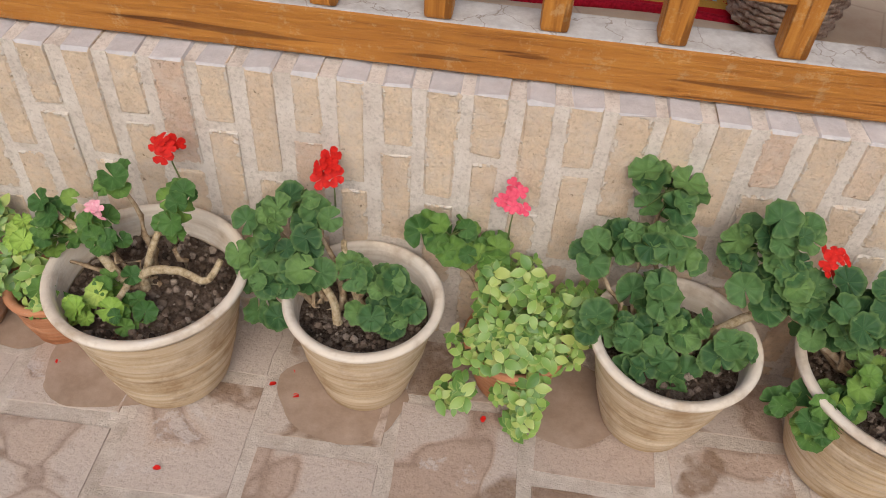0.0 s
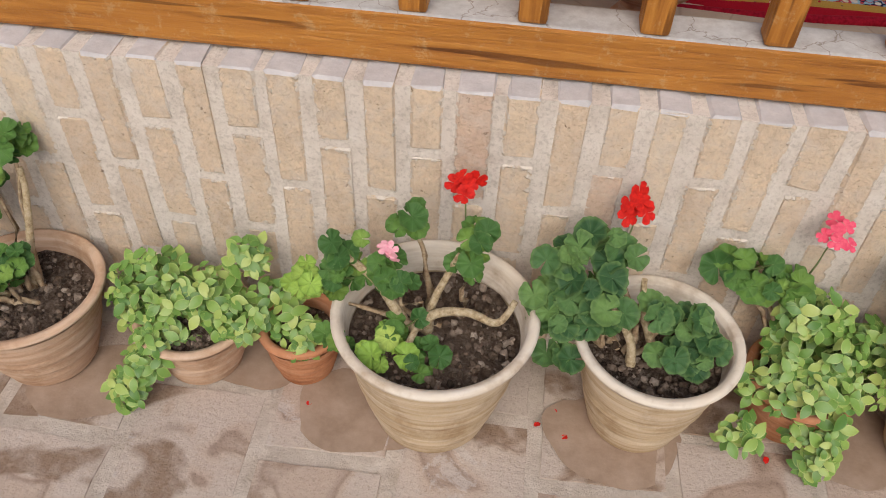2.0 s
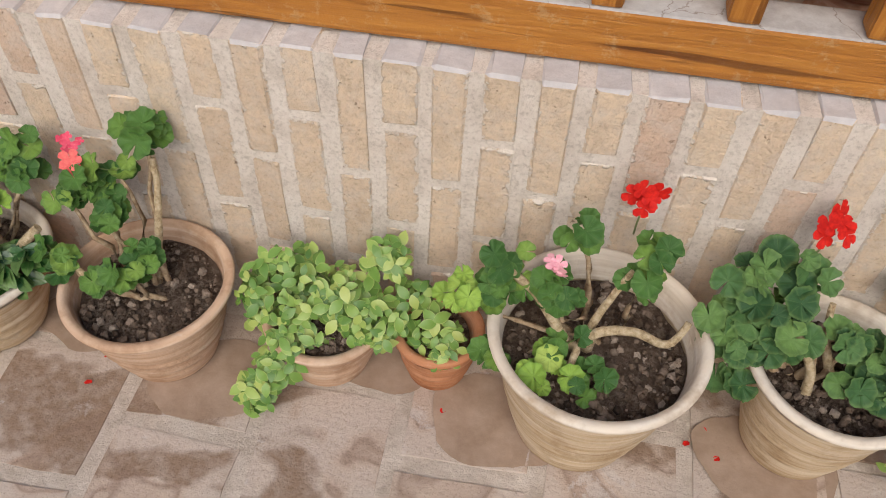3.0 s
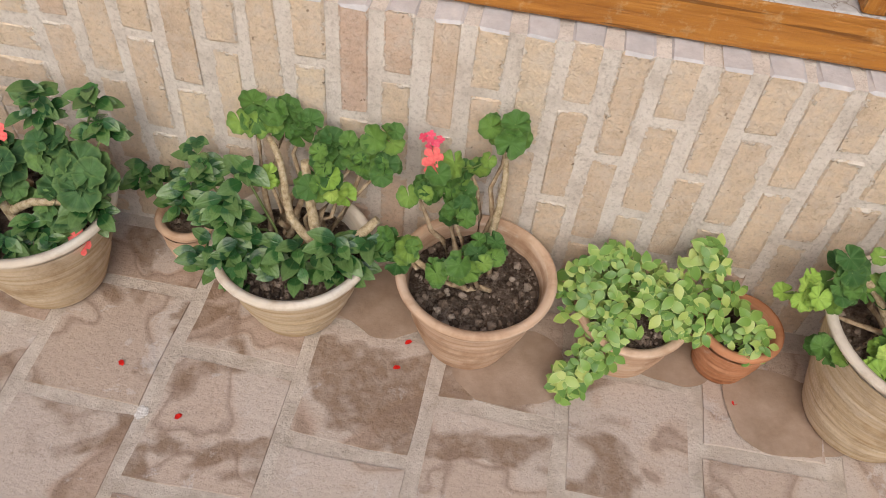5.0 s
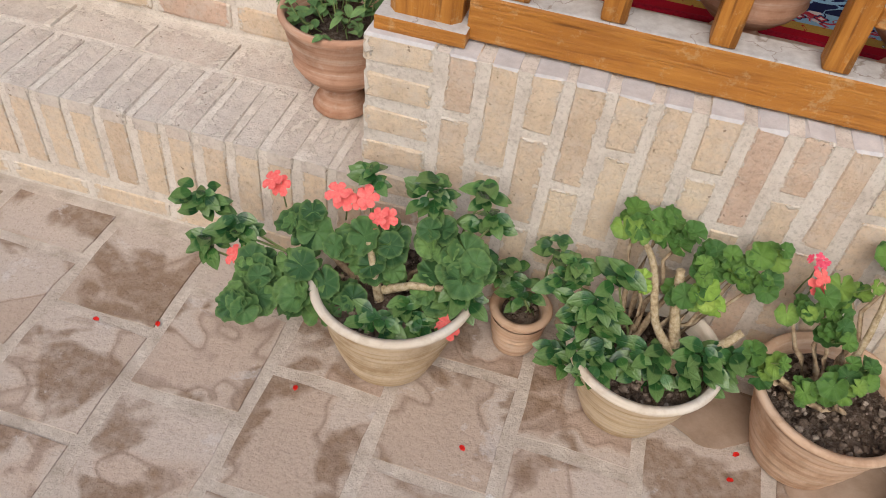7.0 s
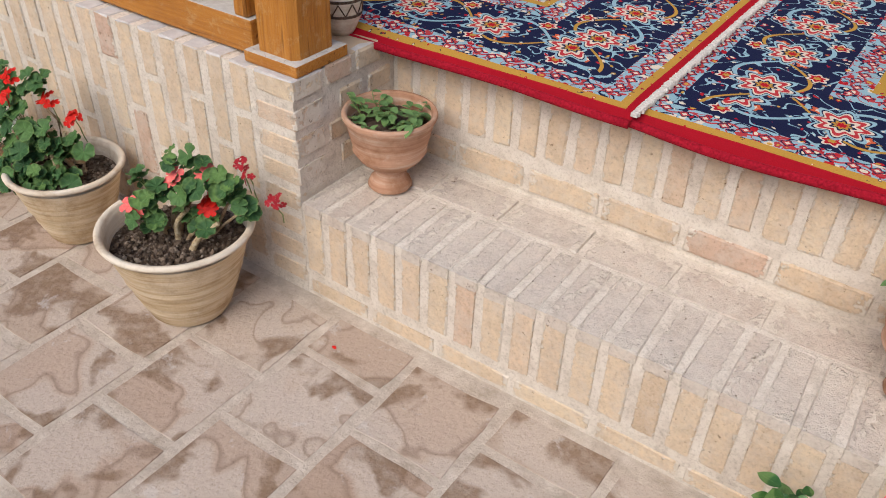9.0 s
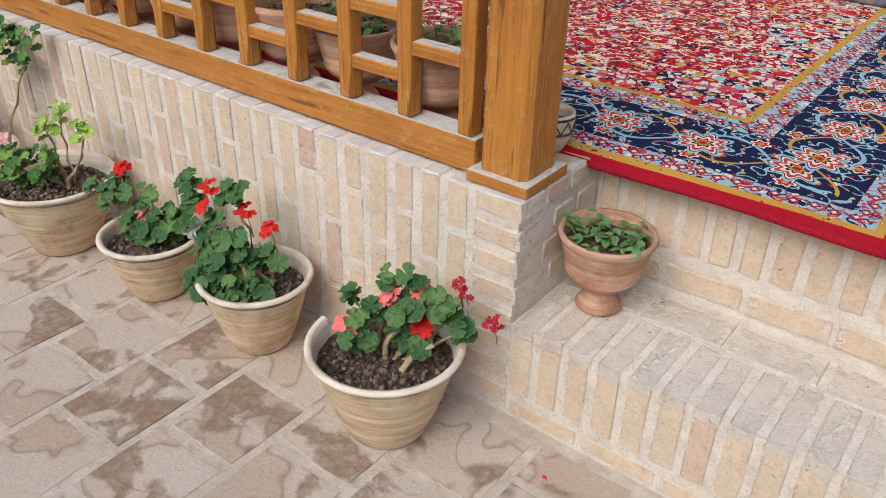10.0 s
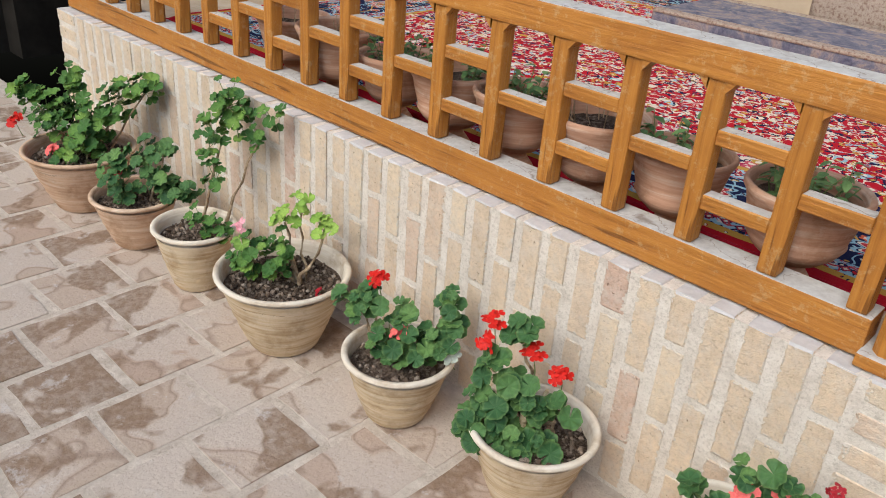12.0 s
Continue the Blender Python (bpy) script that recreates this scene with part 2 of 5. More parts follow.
CLOD = mat("dry_clod", 1.0, 0.1)
_p = place_of(CLOD)
_c = ramp(CLOD, nd(CLOD, "ShaderNodeNewGeometry").outputs["Random Per Island"], [(0.0, (0.05, 0.036, 0.028)), (0.45, (0.15, 0.108, 0.08)), (0.8, (0.27, 0.205, 0.16)), (1.0, (0.40, 0.33, 0.27))])
finish(CLOD, mix(CLOD, 0.6, _c, ramp(CLOD, grain(CLOD, 150, 5, 0.7, _p), [(0.3, (0.55, 0.52, 0.5)), (0.6, (1.15, 1.13, 1.1))]), "MULTIPLY"), grain(CLOD, 220, 5, 0.7, _p), 0.9, 0.006)


def leaf_material(name, tones, ring=None, rough=0.55):
    m = mat(name, rough, 0.2 if rough > 0.4 else 0.45)
    tc = nd(m, "ShaderNodeTexCoord")
    uv = tc.outputs["Object"]
    sep = nd(m, "ShaderNodeSeparateXYZ")
    ln(m, uv, sep.inputs[0])
    rad = nd(m, "ShaderNodeVectorMath")
    rad.operation = "LENGTH"
    ln(m, uv, rad.inputs[0])
    c = ramp(m, own_random(m), tones)
    ang = calc(m, "ARCTAN2", sep.outputs[1], sep.outputs[0])
    vein = calc(m, "POWER", calc(m, "ABSOLUTE", calc(m, "COSINE", calc(m, "MULTIPLY", ang, 3.5))), 60.0)
    c = mix(m, calc(m, "MULTIPLY", vein, 0.22), c, (0.16, 0.25, 0.08))
    pale = ramp(m, calc(m, "MULTIPLY", rad.outputs["Value"], 40.0), [(0.82, (0, 0, 0)), (1.0, (1, 1, 1))])
    c = mix(m, calc(m, "MULTIPLY", pale, 0.5), c, (0.19, 0.29, 0.09))
    if ring:
        band = ramp(m, calc(m, "MULTIPLY", rad.outputs["Value"], 30.0), [(0.5, (0, 0, 0)), (0.68, (1, 1, 1)), (0.88, (0.2, 0.2, 0.2))])
        c = mix(m, calc(m, "MULTIPLY", band, 0.35), c, ring)
    p = place_of(m)
    c = mix(m, 0.55, c, ramp(m, grain(m, 90, 4, 0.6, p), [(0.3, (0.7, 0.72, 0.65)), (0.6, (1.1, 1.1, 1.05))]), "MULTIPLY")
    b = m.node_tree.nodes["Principled BSDF"]
    b.inputs["Subsurface Weight"].default_value = 0.0
    return finish(m, c, calc(m, "ADD", grain(m, 150, 4, 0.6, p), calc(m, "MULTIPLY", vein, 0.3)), 0.5, 0.003)


LEAF = leaf_material("geranium_leaf", [(0.0, (0.042, 0.11, 0.028)), (0.4, (0.075, 0.165, 0.035)), (0.75, (0.12, 0.225, 0.042)), (1.0, (0.20, 0.31, 0.06))], (0.045, 0.11, 0.03))
LEAF_DARK = leaf_material("dark_geranium_leaf", [(0.0, (0.030, 0.082, 0.030)), (0.35, (0.050, 0.120, 0.040)), (0.7, (0.080, 0.165, 0.052)), (1.0, (0.135, 0.235, 0.065))], (0.035, 0.085, 0.035))
LEAF_LIME = leaf_material("young_geranium_leaf", [(0.0, (0.22, 0.36, 0.06)), (0.5, (0.30, 0.45, 0.08)), (1.0, (0.40, 0.50, 0.12))], (0.16, 0.30, 0.05))
GLOSSY = leaf_material("glossy_leaf", [(0.0, (0.016, 0.058, 0.018)), (0.5, (0.026, 0.090, 0.024)), (1.0, (0.055, 0.15, 0.034))], None, 0.24)
HERB = leaf_material("herb_leaf", [(0.0, (0.10, 0.19, 0.07)), (0.5, (0.14, 0.25, 0.09)), (1.0, (0.20, 0.31, 0.12))], None, 0.6)


def island_leaf(name, tones, rough=0.4):
    m = mat(name, rough, 0.4)
    c = ramp(m, nd(m, "ShaderNodeNewGeometry").outputs["Random Per Island"], tones)
    return finish(m, c, grain(m, 150, 3, 0.5, place_of(m)), 0.25, 0.002)


SUCC = island_leaf("succulent_leaf", [(0.0, (0.085, 0.19, 0.035)), (0.4, (0.16, 0.29, 0.055)), (0.75, (0.25, 0.38, 0.08)), (1.0, (0.39, 0.46, 0.12))])
SUCC_EDGE = island_leaf("succulent_leaf_edge", [(0.0, (0.20, 0.31, 0.07)), (1.0, (0.46, 0.52, 0.17))])
STEM = mat("woody_stem", 0.9, 0.15)
_p = place_of(STEM)
finish(STEM, ramp(STEM, grain(STEM, 70, 5, 0.7, _p), [(0.3, (0.20, 0.12, 0.07)), (0.5, (0.40, 0.29, 0.18)), (0.7, (0.55, 0.45, 0.32))]), grain(STEM, 120, 5, 0.7, _p), 0.8, 0.004)
BARK = mat("pale_bark", 0.85, 0.2)
_p = place_of(BARK)
finish(BARK, ramp(BARK, grain(BARK, 110, 5, 0.7, _p), [(0.3, (0.26, 0.17, 0.09)), (0.48, (0.52, 0.40, 0.24)), (0.7, (0.68, 0.57, 0.40))]), grain(BARK, 160, 5, 0.7, _p), 0.9, 0.005)
GREEN_STEM = mat("green_stem", 0.6, 0.3)
finish(GREEN_STEM, ramp(GREEN_STEM, grain(GREEN_STEM, 40, 3, 0.6, place_of(GREEN_STEM)), [(0.3, (0.13, 0.20, 0.06)), (0.7, (0.26, 0.30, 0.11))]))


def petal_material(name, a, b):
    m = mat(name, 0.6, 0.25)
    return finish(m, ramp(m, grain(m, 160, 3, 0.6, place_of(m)), [(0.3, a), (0.7, b)]))


RED = petal_material("red_petal", (0.46, 0.006, 0.005), (0.72, 0.020, 0.010))
CORAL = petal_material("coral_petal", (0.78, 0.10, 0.10), (0.88, 0.22, 0.19))
PINK = petal_material("pink_petal", (0.78, 0.28, 0.36), (0.88, 0.50, 0.54))
ROSE = petal_material("rose_petal", (0.68, 0.045, 0.11), (0.82, 0.13, 0.19))
CRIMSON = petal_material("crimson_bud", (0.26, 0.01, 0.02), (0.45, 0.02, 0.03))
WHITE = petal_material("white_petal", (0.62, 0.66, 0.55), (0.75, 0.78, 0.70))


def carpet_material(name, hx, hy):
    m = mat(name, 0.95, 0.08)
    tc = nd(m, "ShaderNodeTexCoord")
    sep = nd(m, "ShaderNodeSeparateXYZ")
    ln(m, tc.outputs["Object"], sep.inputs[0])
    dx = calc(m, "SUBTRACT", hx, calc(m, "ABSOLUTE", sep.outputs[0]))
    dy = calc(m, "SUBTRACT", hy, calc(m, "ABSOLUTE", sep.outputs[1]))
    d = calc(m, "MINIMUM", dx, dy)
    warp = nd(m, "ShaderNodeTexNoise", Scale=14.0, Detail=2.0)
    ln(m, tc.outputs["Object"], warp.inputs["Vector"])
    wv = nd(m, "ShaderNodeVectorMath")
    wv.operation = "MULTIPLY_ADD"
    ln(m, warp.outputs["Color"], wv.inputs[0])
    wv.inputs[1].default_value = (0.05, 0.05, 0.0)
    ln(m, tc.outputs["Object"], wv.inputs[2])

    curl = nd(m, "ShaderNodeTexNoise", Scale=15.0, Detail=1.0)
    ln(m, tc.outputs["Object"], curl.inputs["Vector"])
    curl_2 = nd(m, "ShaderNodeTexNoise", Scale=21.0, Detail=1.0)
    ln(m, wv.outputs[0], curl_2.inputs["Vector"])

    def vines(ground, one, two, width):
        a = calc(m, "LESS_THAN", calc(m, "ABSOLUTE", calc(m, "SUBTRACT", curl.outputs["Fac"], 0.5)), width)
        b = calc(m, "LESS_THAN", calc(m, "ABSOLUTE", calc(m, "SUBTRACT", curl_2.outputs["Fac"], 0.46)), width * 0.8)
        return mix(m, b, mix(m, a, ground, one), two)

    def motifs(scale, ground, stops, size):
        flat = nd(m, "ShaderNodeMapping")
        flat.inputs["Scale"].default_value = (1, 1, 0)
        ln(m, wv.outputs[0], flat.inputs["Vector"])
        v = nd(m, "ShaderNodeTexVoronoi", Scale=scale)
        v.inputs["Randomness"].default_value = 0.65
        ln(m, flat.outputs[0], v.inputs["Vector"])
        hue = nd(m, "ShaderNodeSeparateColor")
        ln(m, v.outputs["Color"], hue.inputs[0])
        col = ramp(m, hue.outputs[0], stops, True)
        core = ramp(m, hue.outputs[1], [(0.0, (0.75, 0.66, 0.52)), (0.4, (0.60, 0.33, 0.06)), (0.7, (0.50, 0.02, 0.03))], True)
        petals = nd(m, "ShaderNodeTexVoronoi", Scale=scale * 3.3)
        ln(m, flat.outputs[0], petals.inputs["Vector"])
        size_ = calc(m, "ADD", size, calc(m, "MULTIPLY", petals.outputs["Distance"], -0.30))
        inside = calc(m, "LESS_THAN", v.outputs["Distance"], size_)
        ring = calc(m, "LESS_THAN", v.outputs["Distance"], size * 0.42)
        c = mix(m, inside, ground, col)
        return mix(m, ring, c, core)

    side = calc(m, "LESS_THAN", dx, dy)
    along = calc(m, "ADD", calc(m, "MULTIPLY", side, sep.outputs[1]), calc(m, "MULTIPLY", calc(m, "SUBTRACT", 1.0, side), sep.outputs[0]))

    def rosettes(ground, period, shift, centre, sway_, size, petals, stops):
        """Repeating flower heads along a border, built from rings and lobes."""
        q = calc(m, "ADD", calc(m, "DIVIDE", along, period), shift)
        cu = calc(m, "MULTIPLY", calc(m, "SUBTRACT", calc(m, "FRACT", q), 0.5), period)
        flip = calc(m, "SUBTRACT", calc(m, "MULTIPLY", calc(m, "GREATER_THAN", calc(m, "FRACT", calc(m, "MULTIPLY", calc(m, "FLOOR", q), 0.5)), 0.25), 2.0), 1.0)
        cv = calc(m, "SUBTRACT", calc(m, "SUBTRACT", d, centre), calc(m, "MULTIPLY", flip, sway_))
        r = calc(m, "SQRT", calc(m, "ADD", calc(m, "MULTIPLY", cu, cu), calc(m, "MULTIPLY", cv, cv)))
        lobes = calc(m, "ADD", 1.0, calc(m, "MULTIPLY", calc(m, "COSINE", calc(m, "MULTIPLY", calc(m, "ARCTAN2", cv, cu), petals)), 0.2))
        rr = calc(m, "DIVIDE", calc(m, "DIVIDE", r, lobes), size)
        return mix(m, calc(m, "LESS_THAN", rr, 1.0), ground, ramp(m, rr, stops, True))

    def vine(ground, period, centre, reach, width, colour):
        wave = calc(m, "MULTIPLY", calc(m, "SINE", calc(m, "MULTIPLY", along, 2 * math.pi / period)), reach)
        gap = calc(m, "ABSOLUTE", calc(m, "SUBTRACT", calc(m, "SUBTRACT", d, centre), wave))
        return mix(m, calc(m, "LESS_THAN", gap, width), ground, colour)

    navy, cream, red, blue, gold = (0.012, 0.016, 0.055), (0.72, 0.62, 0.52), (0.46, 0.010, 0.022), (0.30, 0.47, 0.56), (0.52, 0.29, 0.055)
    flowers = [(0.0, red), (0.22, cream), (0.42, (0.62, 0.12, 0.05)), (0.58, blue), (0.72, gold), (0.86, (0.60, 0.09, 0.16))]
    main = motifs(44.0, vines(navy, blue, navy, 0.016), [(0.0, navy), (0.34, blue), (0.5, navy), (0.62, red), (0.8, cream), (0.92, gold)], 0.44)
    main = vine(vine(main, 0.46, 0.2375, 0.085, 0.006, blue), 0.46, 0.2375, -0.085, 0.005, gold)
    main = rosettes(main, 0.115, 0.0, 0.2375, 0.088, 0.027, 6, [(0.0, gold), (0.3, red), (0.62, cream), (0.85, navy)])
    main = rosettes(main, 0.115, 0.5, 0.2375, -0.040, 0.019, 5, [(0.0, cream), (0.35, (0.62, 0.12, 0.05)), (0.8, navy)])
    main = rosettes(main, 0.23, 0.25, 0.2375, 0.0, 0.068, 8, [(0.0, red), (0.16, gold), (0.26, navy), (0.36, cream), (0.52, (0.52, 0.04, 0.05)), (0.70, cream), (0.80, navy), (0.86, blue)])
    guard = motifs(44.0, vines(blue, navy, (0.48, 0.05, 0.06), 0.016), [(0.0, (0.48, 0.05, 0.06)), (0.35, navy), (0.6, cream), (0.8, red)], 0.62)
    for mid in (0.0765, 0.4075):
        guard = vine(guard, 0.085, mid, 0.011, 0.0035, (0.48, 0.05, 0.06))
        guard = rosettes(guard, 0.0425, 0.25, mid, 0.004, 0.0125, 4, [(0.0, cream), (0.4, (0.48, 0.05, 0.06)), (0.75, navy)])
    goldb = motifs(60.0, gold, [(0.0, navy), (0.4, red), (0.75, gold)], 0.4)
    spray = [(0.0, cream), (0.30, navy), (0.55, blue), (0.70, cream), (0.85, gold)]
    field = motifs(46.0, motifs(21.0, vines(red, cream, navy, 0.022), spray, 0.56), spray, 0.54)
    pale = motifs(27.0, vines(cream, (0.42, 0.03, 0.09), navy, 0.028), [(0.0, red), (0.35, navy), (0.55, (0.55, 0.08, 0.12)), (0.75, blue), (0.9, gold)], 0.74)
    sway = calc(m, "ADD", d, calc(m, "MULTIPLY", calc(m, "SINE", calc(m, "MULTIPLY", calc(m, "ADD", sep.outputs[0], sep.outputs[1]), 9.0)), 0.06))
    c = mix(m, calc(m, "GREATER_THAN", sway, 0.66), pale, field)
    for edge, band in ((0.47, goldb), (0.445, guard), (0.37, main), (0.105, guard), (0.048, goldb), (0.027, (0.40, 0.008, 0.02))):
        c = mix(m, calc(m, "LESS_THAN", d, edge), c, band)
    p = place_of(m)
    pile = grain(m, 420, 2, 0.5, p)
    c = mix(m, 0.35, c, ramp(m, pile, [(0.3, (0.6, 0.6, 0.6)), (0.7, (1.15, 1.15, 1.15))]), "MULTIPLY")
    return finish(m, c, pile, 0.5, 0.004)


CARPET = carpet_material("carpet_pile", 1.93, 1.42)
CARPET_2 = carpet_material("carpet_pile_other", 1.75, 1.42)
BINDING = mat("red_binding", 0.9, 0.1)
_p = place_of(BINDING)
finish(BINDING, ramp(BINDING, grain(BINDING, 200, 3, 0.5, _p), [(0.3, (0.22, 0.005, 0.015)), (0.7, (0.42, 0.012, 0.03))]), grain(BINDING, 300, 2, 0.5, _p), 0.6, 0.003)
FRINGE = mat("white_fringe", 0.95, 0.1)
_p = place_of(FRINGE)
finish(FRINGE, ramp(FRINGE, grain(FRINGE, 250, 3, 0.5, _p), [(0.3, (0.55, 0.50, 0.46)), (0.7, (0.78, 0.74, 0.70))]), grain(FRINGE, 300, 2, 0.5, _p), 0.6, 0.003)
KILIM = mat("blue_grey_weave", 0.95, 0.1)
_p = place_of(KILIM)
_c = ramp(KILIM, grain(KILIM, 9, 5, 0.7, _p, 1.0), [(0.35, (0.10, 0.10, 0.15)), (0.5, (0.20, 0.19, 0.24)), (0.62, (0.36, 0.28, 0.25)), (0.7, (0.17, 0.15, 0.20))])
finish(KILIM, mix(KILIM, 0.5, _c, ramp(KILIM, grain(KILIM, 160, 3, 0.6, _p), [(0.3, (0.5, 0.5, 0.5)), (0.7, (1.2, 1.2, 1.2))]), "MULTIPLY"), grain(KILIM, 300, 2, 0.5, _p), 0.6, 0.004)
KILIM_EDGE = mat("brown_weave_border", 0.95, 0.1)
_p = place_of(KILIM_EDGE)
finish(KILIM_EDGE, ramp(KILIM_EDGE, grain(KILIM_EDGE, 60, 5, 0.7, _p), [(0.35, (0.22, 0.13, 0.10)), (0.55, (0.45, 0.36, 0.29)), (0.7, (0.26, 0.17, 0.14))]), grain(KILIM_EDGE, 250, 2, 0.5, _p), 0.6, 0.004)

PLASTER = mat("courtyard_plaster", 0.95, 0.1)
_p = place_of(PLASTER)
finish(PLASTER, ramp(PLASTER, grain(PLASTER, 3, 6, 0.65, _p), [(0.3, (0.42, 0.33, 0.24)), (0.7, (0.54, 0.44, 0.33))]), grain(PLASTER, 30, 6, 0.7, _p), 0.4, 0.01)
TERRACE = mat("terrace_paving", 0.9, 0.2)
_p = place_of(TERRACE)
_v = nd(TERRACE, "ShaderNodeTexVoronoi", Scale=4.5)
_v.feature = "DISTANCE_TO_EDGE"
ln(TERRACE, _p, _v.inputs["Vector"])
_c = ramp(TERRACE, grain(TERRACE, 8, 5, 0.65, _p), [(0.3, (0.45, 0.32, 0.22)), (0.6, (0.56, 0.44, 0.32)), (0.8, (0.60, 0.50, 0.40))])
finish(TERRACE, mix(TERRACE, ramp(TERRACE, _v.outputs["Distance"], [(0.0, (0.5, 0.5, 0.5)), (0.012, (0, 0, 0))]), _c, (0.32, 0.22, 0.16)), grain(TERRACE, 60, 5, 0.7, _p), 0.4, 0.004)
# near-black plaster: the passage's deep shade is put into the colour
SHADE_BLACK = mat("shade_black_plaster", 0.95, 0.05)
finish(SHADE_BLACK, ramp(SHADE_BLACK, grain(SHADE_BLACK, 5, 4, 0.6, place_of(SHADE_BLACK)), [(0.3, (0.012, 0.010, 0.009)), (0.7, (0.03, 0.026, 0.022))]))


# ---- mesh helpers ----
def obj(name, bm, materials, parent=None, label="", smooth=False):
    me = bpy.data.meshes.new(name)
    bm.to_mesh(me)
    bm.free()
    for m in materials if isinstance(materials, (list, tuple)) else [materials]:
        me.materials.append(m)
    if smooth:
        me.polygons.foreach_set("use_smooth", [True] * len(me.polygons))
    ob = new(name, me)
    if parent:
        ob.parent = parent
    if label:
        tagged(ob, label)
    return ob


part = obj


def share(name, me, m, parent):
    ob = new(name, me)
    ob.parent = parent
    ob.matrix_basis = m
    return ob


def box(bm, x0, x1, y0, y1, z0, z1, bevel=0.0, segments=2, mi=0, top=None):
    vs = [bm.verts.new(v) for v in ((x0, y0, z0), (x1, y0, z0), (x1, y1, z0), (x0, y1, z0), (x0, y0, z1), (x1, y0, z1), (x1, y1, z1), (x0, y1, z1))]
    fs = [bm.faces.new([vs[i] for i in f]) for f in ((0, 3, 2, 1), (4, 5, 6, 7), (0, 1, 5, 4), (1, 2, 6, 5), (2, 3, 7, 6), (3, 0, 4, 7))]
    for f in fs:
        f.material_index = mi
    if top is not None:
        fs[1].material_index = top
    if bevel:
        es = {e for f in fs for e in f.edges}
        bmesh.ops.bevel(bm, geom=list(es), offset=bevel, segments=segments, affect="EDGES", profile=0.6)
    return vs


def thing(name, loc, label, category, group="", kind=""):
    ob = new(name)
    ob.location = loc
    ob.empty_display_size = 0.05
    return tagged(ob, label, category, group, kind)


def lathe(bm, profile, n=48, mi=0, wob=0.0, cut=None):
    rings = []
    for k, (r, z) in enumerate(profile):
        ring = []
        for i in range(n):
            a = 2 * math.pi * i / n
            s = 1 + wob * math.sin(2 * a + 1.3) + wob * 0.6 * math.sin(3 * a + k * 0.05)
            ring.append(bm.verts.new((r * s * math.cos(a), r * s * math.sin(a), z)))
        rings.append(ring)
    for k, (a, b) in enumerate(zip(rings, rings[1:])):
        for i in range(n):
            if cut and cut(2 * math.pi * (i + 0.5) / n, profile[k][1], profile[k + 1][1]):
                continue
            f = bm.faces.new((a[i], a[(i + 1) % n], b[(i + 1) % n], b[i]))
            f.material_index = mi
            f.smooth = True
    return rings


def tube(bm, pts, r0, r1, n=7, mi=0):
    rings = []
    for k, p in enumerate(pts):
        p = Vector(p)
        d = (Vector(pts[min(k + 1, len(pts) - 1)]) - Vector(pts[max(k - 1, 0)])).normalized()
        u = d.orthogonal().normalized()
        w = d.cross(u)
        r = r0 + (r1 - r0) * k / max(1, len(pts) - 1)
        rings.append([bm.verts.new(p + r * (math.cos(2 * math.pi * i / n) * u + math.sin(2 * math.pi * i / n) * w)) for i in range(n)])
    for a, b in zip(rings, rings[1:]):
        best = min(range(n), key=lambda s: (a[0].co - b[s].co).length)
        for i in range(n):
            f = bm.faces.new((a[i], a[(i + 1) % n], b[(i + 1 + best) % n], b[(i + best) % n]))
            f.material_index = mi
            f.smooth = True
    bm.faces.new(rings[-1]).material_index = mi


def wiggle(a, b, n, amount, rnd):
    a, b = Vector(a), Vector(b)
    pts = []
    for k in range(n + 1):
        s = k / n
        p = a.lerp(b, s)
        if 0 < k < n:
            p += Vector([rnd.uniform(-amount, amount) for _ in range(3)])
        pts.append(p)
    return pts


# ---- large structure ----
WALL_H, STEP_H, STEP_D = 0.60, 0.285, 0.37
NOTCH = -1.447
CORNER = 0.026
END = -5.05


def ground_z(x):
    """The paving rises a little towards the far end of the first wall."""
    return 0.028 * min(1.0, max(0.0, x - 1.3))


pavement = obj("pavement", bmesh.new(), JOINT)
tagged(pavement, "courtyard paved with worn square bricks and wide pale joints", "pavement", kind="structure")
bm = bmesh.new()
rows = []
for x in (-30, 1.3, 2.3, 30):
    rows.append([bm.verts.new((x, y, z)) for y, z in ((-30, -0.3), (0.05, -0.3), (0.05, 0.0012 + ground_z(x)), (-30, 0.0012 + ground_z(x)))])
for p, q in zip(rows, rows[1:]):
    for i in range(4):
        bm.faces.new((p[i], q[i], q[(i + 1) % 4], p[(i + 1) % 4]))
bm.faces.new(rows[0])
bm.faces.new(rows[-1])
bmesh.ops.recalc_face_normals(bm, faces=bm.faces)
bm.to_mesh(pavement.data)
bm.free()

bm = bmesh.new()
box(bm, CORNER + 0.003, 5.5, 0.002, 0.5, -0.05, WALL_H - 0.003)
wall_a = tagged(obj("wall_1", bm, MORTAR), "low terrace wall of upright tan bricks with thick pale mortar", "wall", kind="structure")
bm = bmesh.new()
box(bm, END + 0.003, NOTCH - 0.003, 0.002, 0.5, -0.05, WALL_H - 0.003)
wall_b = tagged(obj("wall_2", bm, MORTAR), "low terrace wall of upright tan bricks beside the step", "wall", kind="structure")
bm = bmesh.new()
box(bm, NOTCH - 0.002, CORNER + 0.002, 0.003, STEP_D + 0.1, -0.05, STEP_H - 0.004)
step = tagged(obj("stair_step", bm, MORTAR), "broad brick step between the two terrace walls", "step", kind="structure")
bm = bmesh.new()
box(bm, NOTCH - 0.002, CORNER + 0.002, STEP_D + 0.003, STEP_D + 0.4, STEP_H - 0.05, WALL_H - 0.006)
riser = tagged(obj("stair_riser", bm, MORTAR), "upper brick riser under the carpeted terrace", "riser", kind="structure")
bm = bmesh.new()
